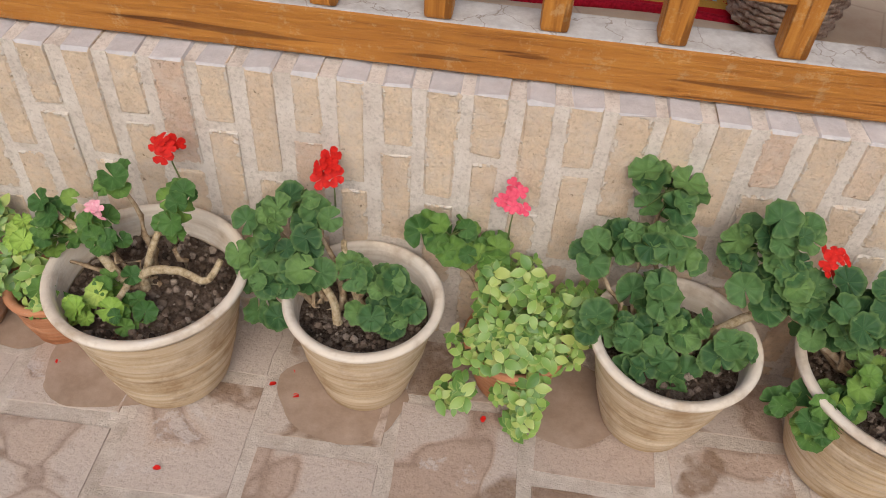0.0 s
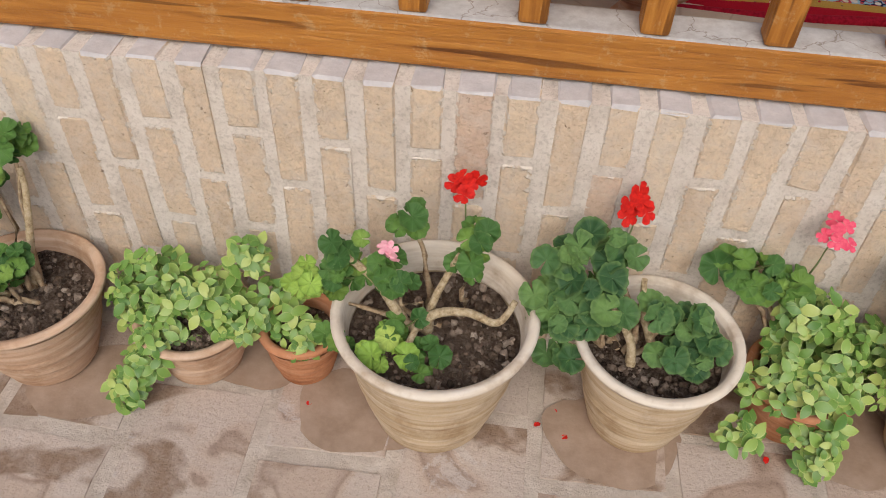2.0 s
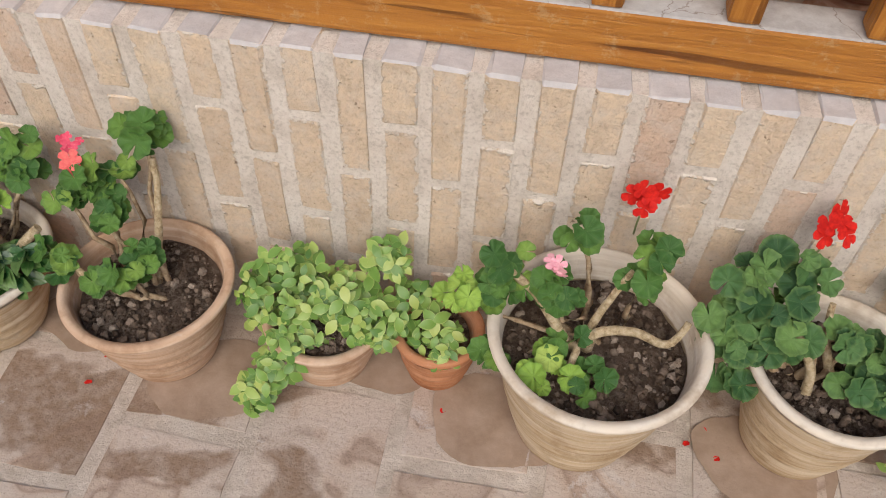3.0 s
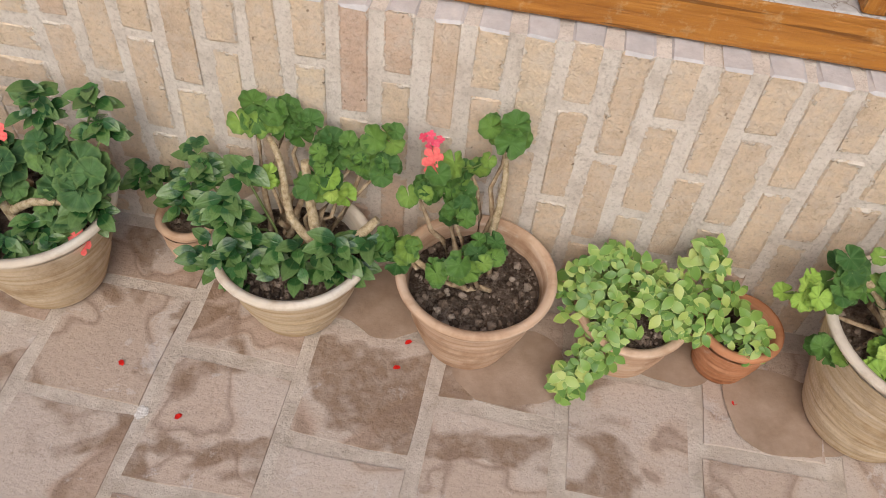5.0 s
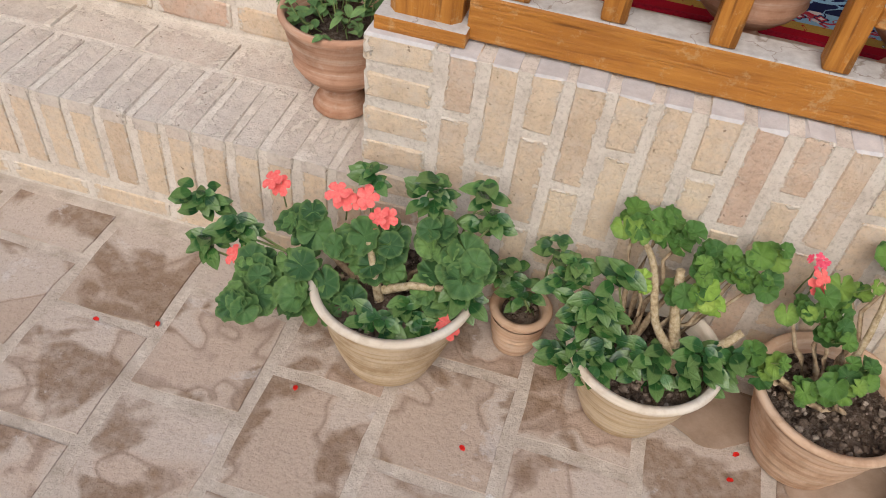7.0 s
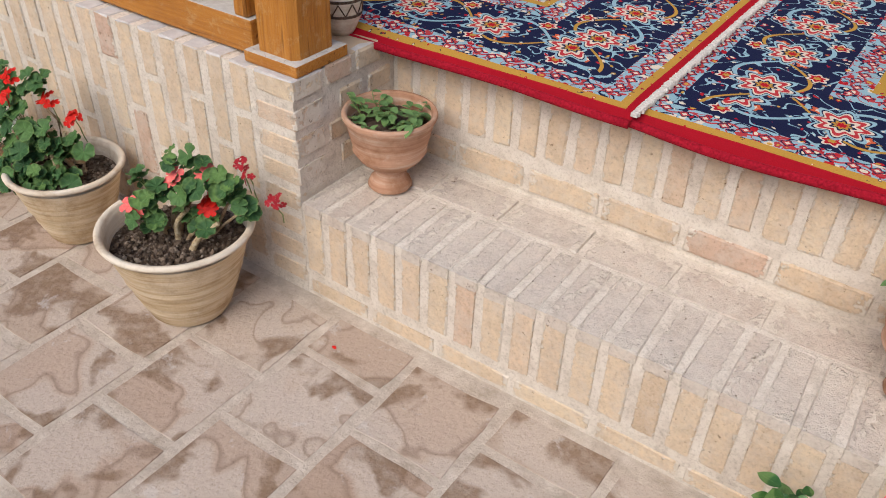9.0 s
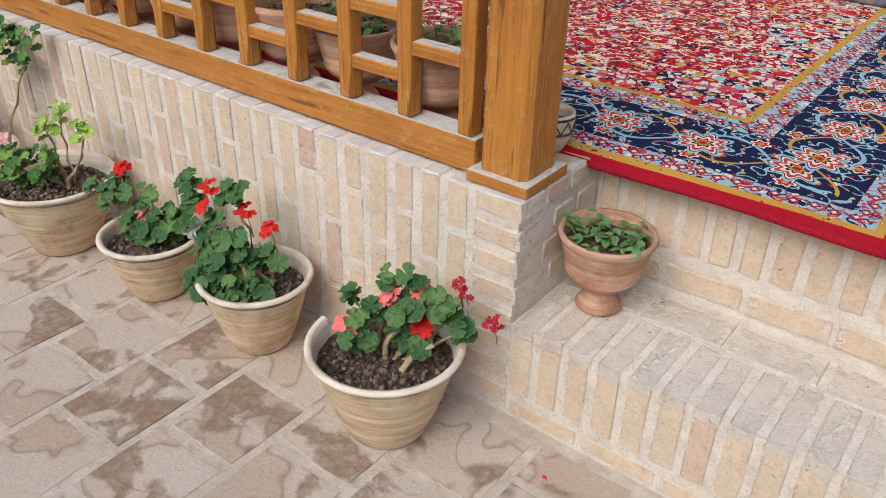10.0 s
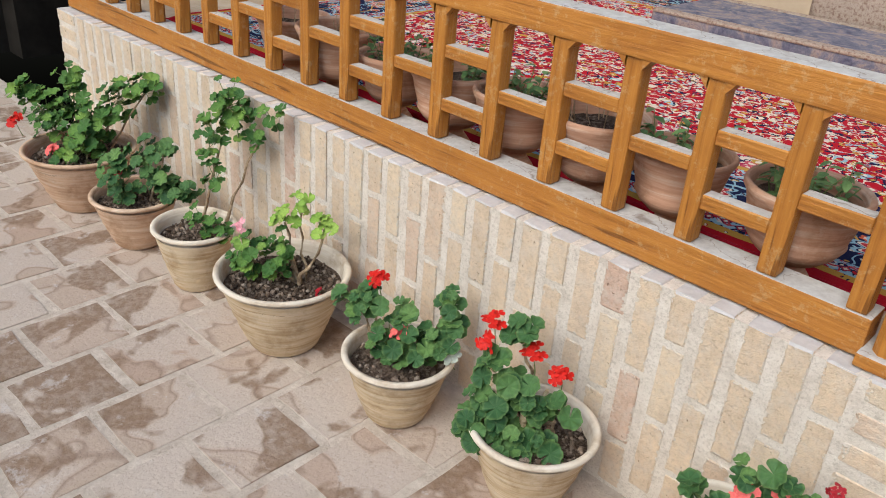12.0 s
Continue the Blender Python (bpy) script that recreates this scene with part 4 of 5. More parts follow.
# per plant: foliage clumps (x, y from the pot's axis, z above ground, radius) and flower heads
CLUMPS = {
    "P1": ([(-0.26, 0.08, 0.43, 0.071), (-0.24, 0.04, 0.37, 0.062), (-0.14, 0.02, 0.34, 0.085), (-0.07, 0.04, 0.36, 0.075), (-0.15, -0.06, 0.2, 0.06), (-0.08, -0.04, 0.24, 0.066), (-0.03, -0.02, 0.26, 0.056), (-0.15, -0.09, 0.16, 0.045)],
        [(-0.17, 0.07, 0.42)]),
    "P2": ([(-0.06, 0.11, 0.46, 0.058), (-0.15, 0.06, 0.37, 0.049), (-0.09, 0.07, 0.39, 0.044), (-0.03, 0.06, 0.38, 0.045), (-0.06, 0.02, 0.31, 0.05), (-0.12, -0.01, 0.26, 0.046), (-0.05, -0.02, 0.24, 0.051), (0.01, 0.0, 0.28, 0.041), (0.08, -0.03, 0.23, 0.047), (-0.01, -0.05, 0.19, 0.047), (-0.07, -0.05, 0.19, 0.036)],
        []),
    "P3": ([(-0.01, 0.03, 0.24, 0.106), (-0.14, 0.06, 0.31, 0.057), (-0.09, 0.05, 0.28, 0.047), (0.02, -0.07, 0.07, 0.033)],
        [(-0.04, 0.05, 0.41)]),
    "P4": ([(-0.17, 0.04, 0.35, 0.036), (-0.11, 0.06, 0.37, 0.035), (-0.19, 0.01, 0.29, 0.036), (-0.12, 0.02, 0.31, 0.051), (-0.08, 0.05, 0.36, 0.035), (-0.16, -0.01, 0.26, 0.047), (-0.1, -0.01, 0.27, 0.046), (-0.16, -0.04, 0.21, 0.032), (-0.02, 0.01, 0.29, 0.036), (0.03, 0.0, 0.29, 0.04), (0.06, -0.02, 0.24, 0.046), (0.02, -0.03, 0.23, 0.031)],
        [(-0.07, 0.09, 0.43)]),
    "P5": ([(-0.15, 0.04, 0.35, 0.046), (-0.15, 0.02, 0.31, 0.046), (-0.05, 0.07, 0.4, 0.035), (0.04, 0.06, 0.39, 0.04), (0.05, 0.04, 0.35, 0.035), (-0.09, 0.03, 0.33, 0.035), (-0.06, 0.01, 0.3, 0.041), (-0.15, -0.04, 0.23, 0.037), (-0.05, -0.02, 0.25, 0.036), (-0.07, -0.04, 0.21, 0.031), (-0.15, -0.06, 0.19, 0.021), (-0.1, -0.07, 0.18, 0.032), (-0.05, -0.06, 0.18, 0.032), (0.0, -0.06, 0.19, 0.031), (-0.08, -0.09, 0.14, 0.027), (-0.02, -0.08, 0.16, 0.026), (-0.22, 0.01, 0.3, 0.042), (-0.19, -0.0, 0.28, 0.026)],
        [(0.03, 0.11, 0.45), (-0.08, 0.04, 0.36)]),
    "P6": ([(-0.01, -0.02, 0.16, 0.057), (-0.06, -0.0, 0.19, 0.031)],
        []),
    "P7": ([(-0.05, 0.0, 0.21, 0.127), (0.08, 0.05, 0.29, 0.04), (-0.1, -0.09, 0.06, 0.05)],
        []),
    "P8": ([(0.01, 0.1, 0.44, 0.048), (-0.07, 0.05, 0.34, 0.055), (-0.12, 0.04, 0.33, 0.03), (-0.04, 0.07, 0.38, 0.04), (-0.14, -0.01, 0.24, 0.047), (-0.08, -0.03, 0.21, 0.031), (-0.01, -0.02, 0.23, 0.051), (0.01, 0.0, 0.26, 0.041), (-0.05, 0.02, 0.3, 0.04)],
        [(-0.11, 0.09, 0.4), (-0.1, 0.07, 0.38)]),
    "P9": ([(-0.08, 0.09, 0.39, 0.042), (-0.04, 0.1, 0.41, 0.031), (-0.0, 0.08, 0.38, 0.036), (0.05, 0.07, 0.36, 0.046), (0.04, 0.04, 0.31, 0.042), (0.1, 0.07, 0.36, 0.041), (0.15, 0.09, 0.4, 0.035), (0.14, 0.06, 0.35, 0.041), (-0.04, 0.03, 0.3, 0.026), (0.08, 0.04, 0.31, 0.031), (-0.11, -0.01, 0.24, 0.065), (-0.06, -0.04, 0.19, 0.065), (-0.13, -0.05, 0.17, 0.056), (-0.08, -0.07, 0.14, 0.056), (0.02, -0.04, 0.18, 0.065), (0.09, -0.03, 0.2, 0.064), (0.14, -0.01, 0.23, 0.042), (-0.17, 0.01, 0.27, 0.044), (-0.16, 0.03, 0.3, 0.043), (-0.08, 0.03, 0.31, 0.043)],
        []),
    "P10": ([(-0.06, 0.01, 0.19, 0.06), (0.0, -0.01, 0.16, 0.048), (0.04, 0.02, 0.27, 0.04)],
        []),
    "P11": ([(-0.24, -0.05, 0.18, 0.052), (-0.24, -0.12, 0.07, 0.042), (-0.17, -0.04, 0.19, 0.062), (-0.14, -0.08, 0.14, 0.046), (-0.18, 0.02, 0.28, 0.039), (-0.1, 0.01, 0.28, 0.033), (-0.03, -0.01, 0.24, 0.038), (-0.03, 0.02, 0.29, 0.043), (0.08, 0.03, 0.32, 0.052), (0.12, 0.01, 0.28, 0.047), (0.08, -0.01, 0.25, 0.042), (-0.1, -0.05, 0.18, 0.045), (-0.38, 0.01, 0.28, 0.053), (-0.36, -0.03, 0.21, 0.042), (-0.3, -0.01, 0.25, 0.046), (-0.07, 0.07, 0.38, 0.037), (0.04, 0.07, 0.38, 0.051), (0.13, 0.09, 0.4, 0.035), (0.15, 0.06, 0.36, 0.04), (0.0, -0.09, 0.12, 0.05), (0.04, -0.05, 0.17, 0.049), (0.13, -0.01, 0.24, 0.047), (0.07, -0.07, 0.15, 0.033)],
        [(-0.24, 0.05, 0.34), (-0.12, 0.05, 0.35), (-0.07, 0.05, 0.35), (-0.04, 0.04, 0.33), (-0.29, -0.03, 0.21), (0.12, -0.04, 0.19)]),
    "Q1": ([(-0.06, -0.02, 0.34, 0.059), (-0.03, 0.03, 0.4, 0.039), (0.02, 0.03, 0.35, 0.066), (-0.04, -0.05, 0.27, 0.047), (0.03, 0.06, 0.39, 0.046), (0.06, 0.02, 0.28, 0.053), (0.12, 0.08, 0.34, 0.053), (0.15, 0.09, 0.31, 0.04), (0.07, 0.08, 0.37, 0.052)],
        [(0.0, 0.03, 0.36), (-0.07, -0.05, 0.3), (0.06, 0.07, 0.37), (0.08, 0.05, 0.31), (0.12, 0.12, 0.4), (0.14, 0.12, 0.38), (0.21, 0.13, 0.33)]),
    "Q2": ([(-0.09, -0.03, 0.32, 0.062), (-0.09, -0.07, 0.25, 0.063), (-0.04, -0.01, 0.3, 0.062), (0.03, 0.01, 0.27, 0.062), (-0.09, -0.1, 0.2, 0.063), (-0.01, -0.06, 0.19, 0.07), (0.05, -0.02, 0.2, 0.062), (-0.01, -0.08, 0.16, 0.055), (-0.09, 0.03, 0.41, 0.054)],
        [(-0.15, -0.0, 0.43), (-0.14, -0.03, 0.38), (-0.05, 0.03, 0.38), (0.02, 0.05, 0.34)]),
    "Q3": ([(-0.13, -0.04, 0.3, 0.063), (-0.09, -0.01, 0.32, 0.053), (-0.02, -0.02, 0.23, 0.071), (0.04, 0.01, 0.22, 0.07), (-0.01, 0.02, 0.3, 0.053), (0.08, 0.04, 0.25, 0.069), (0.09, 0.08, 0.29, 0.06), (0.07, 0.1, 0.34, 0.052)],
        [(-0.1, 0.01, 0.37), (-0.0, 0.0, 0.26), (0.13, 0.06, 0.23)]),
    "Q4": ([(-0.08, -0.06, 0.28, 0.087), (0.0, -0.02, 0.26, 0.06), (-0.01, 0.07, 0.43, 0.051), (-0.04, 0.03, 0.39, 0.051), (0.07, 0.09, 0.38, 0.051), (-0.01, 0.01, 0.32, 0.06)],
        [(-0.13, -0.05, 0.35), (0.14, 0.03, 0.21)]),
    "Q5": ([(-0.04, 0.17, 0.59, 0.098), (-0.04, 0.11, 0.51, 0.078), (0.0, 0.17, 0.55, 0.097), (-0.04, 0.09, 0.46, 0.059), (0.09, 0.19, 0.5, 0.057), (0.02, 0.07, 0.37, 0.068), (0.18, 0.19, 0.6, 0.055), (0.04, 0.0, 0.25, 0.068), (0.1, 0.03, 0.23, 0.068)],
        []),
    "Q6": ([(-0.03, -0.03, 0.23, 0.099), (0.01, 0.05, 0.32, 0.087), (0.11, 0.07, 0.25, 0.097), (-0.08, -0.03, 0.27, 0.089), (0.18, 0.11, 0.24, 0.064), (0.05, 0.09, 0.35, 0.065)],
        [(-0.05, -0.02, 0.25)]),
    "Q7": ([(-0.24, -0.08, 0.41, 0.089), (-0.13, -0.06, 0.33, 0.124), (-0.11, 0.04, 0.48, 0.086), (-0.05, 0.01, 0.36, 0.122), (0.05, 0.04, 0.32, 0.12), (0.09, 0.13, 0.42, 0.119), (0.16, 0.2, 0.47, 0.094), (0.04, -0.0, 0.26, 0.121), (-0.01, -0.08, 0.17, 0.073)],
        [(-0.23, -0.14, 0.3), (-0.06, -0.08, 0.22)]),
}


def leafy(parent, clumps, kind_of, root_z, rnd, scale=1.0, stems=1, density=1.0):
    g = bmesh.new()
    hub = Vector((rnd.uniform(-0.02, 0.02), rnd.uniform(0, 0.03), root_z))
    for ci, (x, y, z, r) in enumerate(clumps):
        kind = kind_of(ci)
        c = Vector((x, y, max(z, root_z + 0.015)))
        foot = hub + Vector((rnd.uniform(-0.025, 0.025) + 0.35 * x, rnd.uniform(-0.02, 0.02) + 0.2 * y, -0.005))
        if ci % stems == 0 and kind in ("green", "dark", "lime"):
            b = bmesh.new()
            tube(b, wiggle(foot, c - Vector((0, -0.008, 0.018)), 5, 0.011, rnd), rnd.uniform(0.0048, 0.0085), 0.003, 7)
            part("stem", b, STEM, parent)
        elif kind not in ("green", "dark", "lime"):
            tube(g, wiggle(foot, c - Vector((0, 0, 0.01)), 4, 0.008, rnd), 0.003, 0.002, 6)
        pool = LEAVES[kind]
        if kind in ("green", "dark", "lime"):
            count = max(3, int(density * (r / 0.0215) ** 2 * 2.2))
        else:
            count = max(6, int(density * (r / 0.021) ** 2 * 4.4))
        for k in range(count):
            u = Vector((rnd.gauss(0, 1), rnd.gauss(0, 1), rnd.gauss(0, 1))).normalized()
            s = r * (rnd.random() ** 0.4) * 0.92
            at = c + Vector((u.x * s, u.y * s * 0.7, u.z * s * 0.85))
            facing = Vector((u.x * 0.45, u.y * 0.4 - 0.55, abs(u.z) * 0.4 + 0.75)) + Vector([rnd.uniform(-0.28, 0.28) for _ in range(3)])
            if kind in ("green", "dark", "lime"):
                m = aim(at, facing, rnd) @ Matrix.Scale(scale * rnd.uniform(0.55, 1.08), 4)
            else:
                d = Vector((u.x, u.y * 0.8 - 0.15, 0.0)).normalized()
                up = (facing - facing.dot(d) * d).normalized()
                rot = Matrix((d, up.cross(d), up)).transposed().to_4x4()
                m = Matrix.Translation(at - d * 0.015) @ rot @ Matrix.Rotation(rnd.uniform(-0.5, 0.3), 4, "Y") @ Matrix.Scale(scale * rnd.uniform(0.65, 1.1), 4)
            share("leaf", pool[rnd.randrange(len(pool))], m, parent)
            if kind in ("green", "dark", "lime"):
                tube(g, [c - Vector((0, -0.006, 0.012)), (c + at) / 2 + Vector((0, 0.004, -0.008)), at], 0.0013, 0.0010, 4)
    if len(g.verts):
        tagged(part("stalk_growth", g, GREEN_STEM, parent, "thin green stalks"), kind="stuff")
    else:
        g.free()


def bloom(parent, spots, kinds, root, rnd, scale=1.0):
    for k, (x, y, z) in enumerate(spots):
        at = Vector((x, y, z))
        m = aim(at, Vector((rnd.uniform(-0.3, 0.3), -0.7, 0.7)), rnd) @ Matrix.Scale(scale * rnd.uniform(0.85, 1.05), 4)
        share("flower", FLOWERS[kinds[k % len(kinds)]], m, parent)
        b = bmesh.new()
        tube(b, wiggle(at - Vector((0, 0, 0.001)), at * 0.75 + Vector((x, y, root)) * 0.25 - Vector((0, -0.02, 0.04)), 3, 0.004, rnd), 0.0013, 0.0017, 5)
        part("flower_stalk", b, GREEN_STEM, parent)


def succulent(parent, clumps, rnd, zmin, count_scale=1.0):
    b = bmesh.new()
    g = bmesh.new()
    for x, y, z, r in clumps:
        c = Vector((x, y, z))
        for k in range(int(29 * count_scale * (r / 0.06) ** 1.7) + 4):
            u = Vector((rnd.gauss(0, 1), rnd.gauss(0, 1), rnd.gauss(0, 1))).normalized()
            s = r * (0.35 + 0.65 * rnd.random() ** 0.5)
            at = c + Vector((u.x * s, u.y * s * 0.75, u.z * s * 0.75))
            if at.z < zmin:
                at.z = zmin + rnd.uniform(0, 0.01)
            axis = (u * 0.5 + Vector((0, -0.65, 0.85))).normalized()
            q = axis.to_track_quat("Z", "Y").to_matrix().to_4x4()
            spin = rnd.uniform(0, 6.28)
            size = rnd.uniform(0.8, 1.2)
            for j in range(rnd.choice((3, 4, 4, 5))):
                m = Matrix.Translation(at + Vector([rnd.uniform(-0.006, 0.006) for _ in range(3)])) @ q @ Matrix.Rotation(spin + j * 1.4 + rnd.uniform(-0.3, 0.3), 4, "Z") @ Matrix.Rotation(-rnd.uniform(-0.1, 0.5), 4, "Y") @ Matrix.Scale(rnd.uniform(0.55, 1.1), 4)
                oval_into(b, m, 0.027 * size, 0.0088 * size, 0.16, 0.32, 0, 1, n=6, power=0.85, taper=0.05)
            tube(g, [at, at * 0.6 + c * 0.4 + Vector((0, 0.005, -0.012))], 0.0014, 0.0012, 4)
    tagged(part("foliage", b, [SUCC, SUCC_EDGE], parent, "pale-edged fleshy green leaves"), kind="stuff")
    tagged(part("stalk_growth", g, GREEN_STEM, parent), kind="stuff")


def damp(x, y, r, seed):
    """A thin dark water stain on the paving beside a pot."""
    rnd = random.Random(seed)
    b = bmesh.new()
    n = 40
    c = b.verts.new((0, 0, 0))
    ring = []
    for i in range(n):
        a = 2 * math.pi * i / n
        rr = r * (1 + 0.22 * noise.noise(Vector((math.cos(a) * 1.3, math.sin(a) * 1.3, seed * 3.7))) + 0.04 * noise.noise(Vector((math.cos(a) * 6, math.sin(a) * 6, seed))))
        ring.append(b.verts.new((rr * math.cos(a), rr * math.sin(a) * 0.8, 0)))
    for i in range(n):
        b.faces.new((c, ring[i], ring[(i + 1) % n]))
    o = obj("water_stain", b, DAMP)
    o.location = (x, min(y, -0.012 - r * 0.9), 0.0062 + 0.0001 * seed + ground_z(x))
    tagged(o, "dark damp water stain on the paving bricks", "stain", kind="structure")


def potted(key, x, y, r, h, rb, style, label, broken=None):
    rnd = random.Random(sum(ord(ch) for ch in key) * 13)
    body, rim = {"cream": (CREAM, CREAM_RIM), "terra": (TERRA, TERRA), "pink": (PINK_CLAY, PINK_CLAY)}[style]
    t = thing("potted_plant", (x, y, 0.006 + ground_z(x)), label, "potted plant", "pots along the terrace wall")
    zs = make_pot(t, r, h, rb, body, rim, broken)
    return t, zs, rnd


C = CLUMPS


def branches(parent, runs):
    """Old pale branches of a geranium: each run bends through its points."""
    for radius, pts in runs:
        b = bmesh.new()
        pts = [Vector(p) for p in pts]
        fine = []
        for k in range(len(pts) - 1):
            p0, p1, p2, p3 = pts[max(k - 1, 0)], pts[k], pts[k + 1], pts[min(k + 2, len(pts) - 1)]
            for j in range(5):
                u = j / 5
                c = 0.5 * (2 * p1 + (p2 - p0) * u + (2 * p0 - 5 * p1 + 4 * p2 - p3) * u * u + (3 * p1 - p0 - 3 * p2 + p3) * u ** 3)
                fine.append(c + Vector([0.0015 * noise.noise(c * 60 + Vector((i * 7, 0, 0))) for i in range(3)]))
        fine.append(pts[-1])
        tube(b, fine, radius, radius * 0.6, 8)
        part("branch", b, BARK, parent, "pale knotty old branch")


# pots by the first wall, from far end of the walk's start
t, zs, rnd = potted("P1", 2.955, -0.172, 0.173, 0.260, 0.105, "cream", "large cream clay pot with a sprawling red geranium")
leafy(t, C["P1"][0], lambda i: "dark" if i < 4 else "green", zs, rnd, 1.05)
bloom(t, C["P1"][1], ["red"], zs, rnd)
t, zs, rnd = potted("P2", 2.595, -0.143, 0.143, 0.240, 0.078, "cream", "cream clay pot with a dense dark green geranium")
leafy(t, C["P2"][0], lambda i: "dark", zs, rnd, 1.15, density=0.8)
branches(t, [(0.011, [(0.02, 0.0, zs), (0.06, 0.02, zs + 0.04), (0.12, 0.04, zs + 0.08), (0.17, 0.05, zs + 0.12)])])
t, zs, rnd = potted("P3", 2.340, -0.101, 0.097, 0.130, 0.062, "terra", "small terracotta pot hidden under trailing pale-edged succulent")
succulent(t, [(0.0, 0.0, 0.20, 0.085), (-0.05, -0.03, 0.15, 0.07), (0.06, -0.02, 0.15, 0.07), (0.09, 0.03, 0.19, 0.06), (0.02, -0.09, 0.09, 0.05), (-0.10, -0.09, 0.06, 0.035), (0.04, -0.12, 0.045, 0.035), (0.13, 0.02, 0.19, 0.055), (0.17, -0.01, 0.17, 0.04), (0.0, -0.06, 0.15, 0.07), (-0.02, 0.03, 0.25, 0.065)], rnd, 0.02)
leafy(t, C["P3"][0][1:3], lambda i: "green", zs, rnd, 1.15)
bloom(t, C["P3"][1], ["rose"], zs, rnd, 1.1)
t, zs, rnd = potted("P4", 2.069, -0.138, 0.138, 0.238, 0.078, "cream", "pale cream clay pot with a dark geranium and one red bloom")
leafy(t, C["P4"][0], lambda i: "dark", zs, rnd, 1.0)
bloom(t, C["P4"][1], ["red"], zs, rnd)
branches(t, [(0.009, [(-0.04, -0.03, zs), (-0.05, -0.02, zs + 0.05), (-0.09, 0.0, zs + 0.11)]), (0.008, [(0.0, 0.0, zs), (-0.03, 0.02, zs + 0.07), (-0.04, 0.04, zs + 0.13)])])
t, zs, rnd = potted("P5", 1.705, -0.167, 0.168, 0.275, 0.098, "cream", "wide cream clay pot with a twisted old geranium, red bloom")
leafy(t, C["P5"][0], lambda i: "lime" if i in (9, 11, 12, 14, 16, 17) else "green", zs, rnd, 0.95, stems=2, density=0.9)
bloom(t, C["P5"][1], ["red", "pink"], zs, rnd, 0.95)
branches(t, [(0.010, [(-0.04, 0.0, zs), (-0.06, 0.0, zs + 0.04), (-0.10, 0.02, zs + 0.09), (-0.15, 0.03, zs + 0.13)]), (0.009, [(-0.01, 0.0, zs), (-0.005, 0.0, zs + 0.045), (0.05, 0.01, zs + 0.05), (0.10, 0.0, zs + 0.045), (0.125, 0.02, zs + 0.08)]), (0.008, [(-0.02, 0.01, zs), (0.0, 0.03, zs + 0.07), (0.03, 0.05, zs + 0.14)]), (0.008, [(-0.05, 0.0, zs), (-0.03, -0.02, zs + 0.03), (-0.04, -0.06, zs + 0.02)])])
t, zs, rnd = potted("P6", 1.454, -0.103, 0.080, 0.130, 0.05, "terra", "small orange terracotta pot with a sparse yellow-green succulent")
succulent(t, [(-0.01, -0.02, 0.15, 0.05), (-0.05, 0.02, 0.17, 0.035), (0.02, -0.05, 0.13, 0.03)], rnd, 0.10, 0.6)
t, zs, rnd = potted("P7", 1.257, -0.112, 0.108, 0.140, 0.068, "pink", "terracotta pot overflowing with trailing pale-edged succulent")
succulent(t, [(-0.05, 0.0, 0.20, 0.09), (-0.09, -0.01, 0.16, 0.07), (0.04, 0.0, 0.19, 0.075), (0.09, -0.02, 0.16, 0.06), (0.10, 0.05, 0.25, 0.04), (-0.04, -0.07, 0.14, 0.05), (-0.07, -0.11, 0.10, 0.035), (-0.09, -0.125, 0.065, 0.03), (-0.09, -0.13, 0.035, 0.03)], rnd, 0.02)
t, zs, rnd = potted("P8", 0.966, -0.147, 0.143, 0.200, 0.08, "pink", "pinkish terracotta pot with a leggy geranium, pink bloom")
leafy(t, C["P8"][0], lambda i: "green", zs, rnd, 1.0)
bloom(t, C["P8"][1], ["rose", "coral"], zs, rnd, 0.72)
branches(t, [(0.008, [(0.0, 0.03, zs), (0.015, 0.05, zs + 0.09), (0.02, 0.08, zs + 0.17), (0.015, 0.10, zs + 0.22)]), (0.007, [(-0.03, 0.0, zs), (-0.08, -0.02, zs + 0.04), (-0.12, -0.01, zs + 0.06)])])
t, zs, rnd = potted("P9", 0.632, -0.150, 0.146, 0.190, 0.078, "cream", "cream clay pot with glossy impatiens under a woody geranium")
leafy(t, C["P9"][0], lambda i: ("lime" if i in (8, 9) else "green") if i < 10 else "glossy", zs, rnd, 1.0)
branches(t, [(0.013, [(0.06, -0.01, zs), (0.05, 0.0, zs + 0.04), (0.03, 0.03, zs + 0.10), (0.015, 0.06, zs + 0.18)]), (0.013, [(0.06, -0.01, zs + 0.01), (0.10, 0.0, zs + 0.05), (0.15, 0.03, zs + 0.10)]), (0.009, [(0.05, 0.0, zs + 0.03), (0.0, 0.01, zs + 0.09), (-0.03, 0.06, zs + 0.17), (-0.06, 0.09, zs + 0.20)]), (0.007, [(0.05, 0.0, zs + 0.02), (0.09, 0.01, zs + 0.035), (0.13, 0.02, zs + 0.075)])])
t, zs, rnd = potted("P10", 0.394, -0.068, 0.064, 0.115, 0.042, "pink", "small clay pot with a young glossy impatiens by the wall")
leafy(t, C["P10"][0], lambda i: "glossy", zs, rnd, 0.85)
t, zs, rnd = potted("P11", 0.160, -0.187, 0.156, 0.222, 0.085, "cream", "cream clay pot with a broad coral geranium and impatiens")
leafy(t, C["P11"][0][:12], lambda i: "dark", zs, rnd, 1.28, density=1.25)
leafy(t, C["P11"][0][12:], lambda i: "glossy", zs, rnd, 0.95, density=1.3)
bloom(t, C["P11"][1], ["coral"], zs, rnd, 0.95)
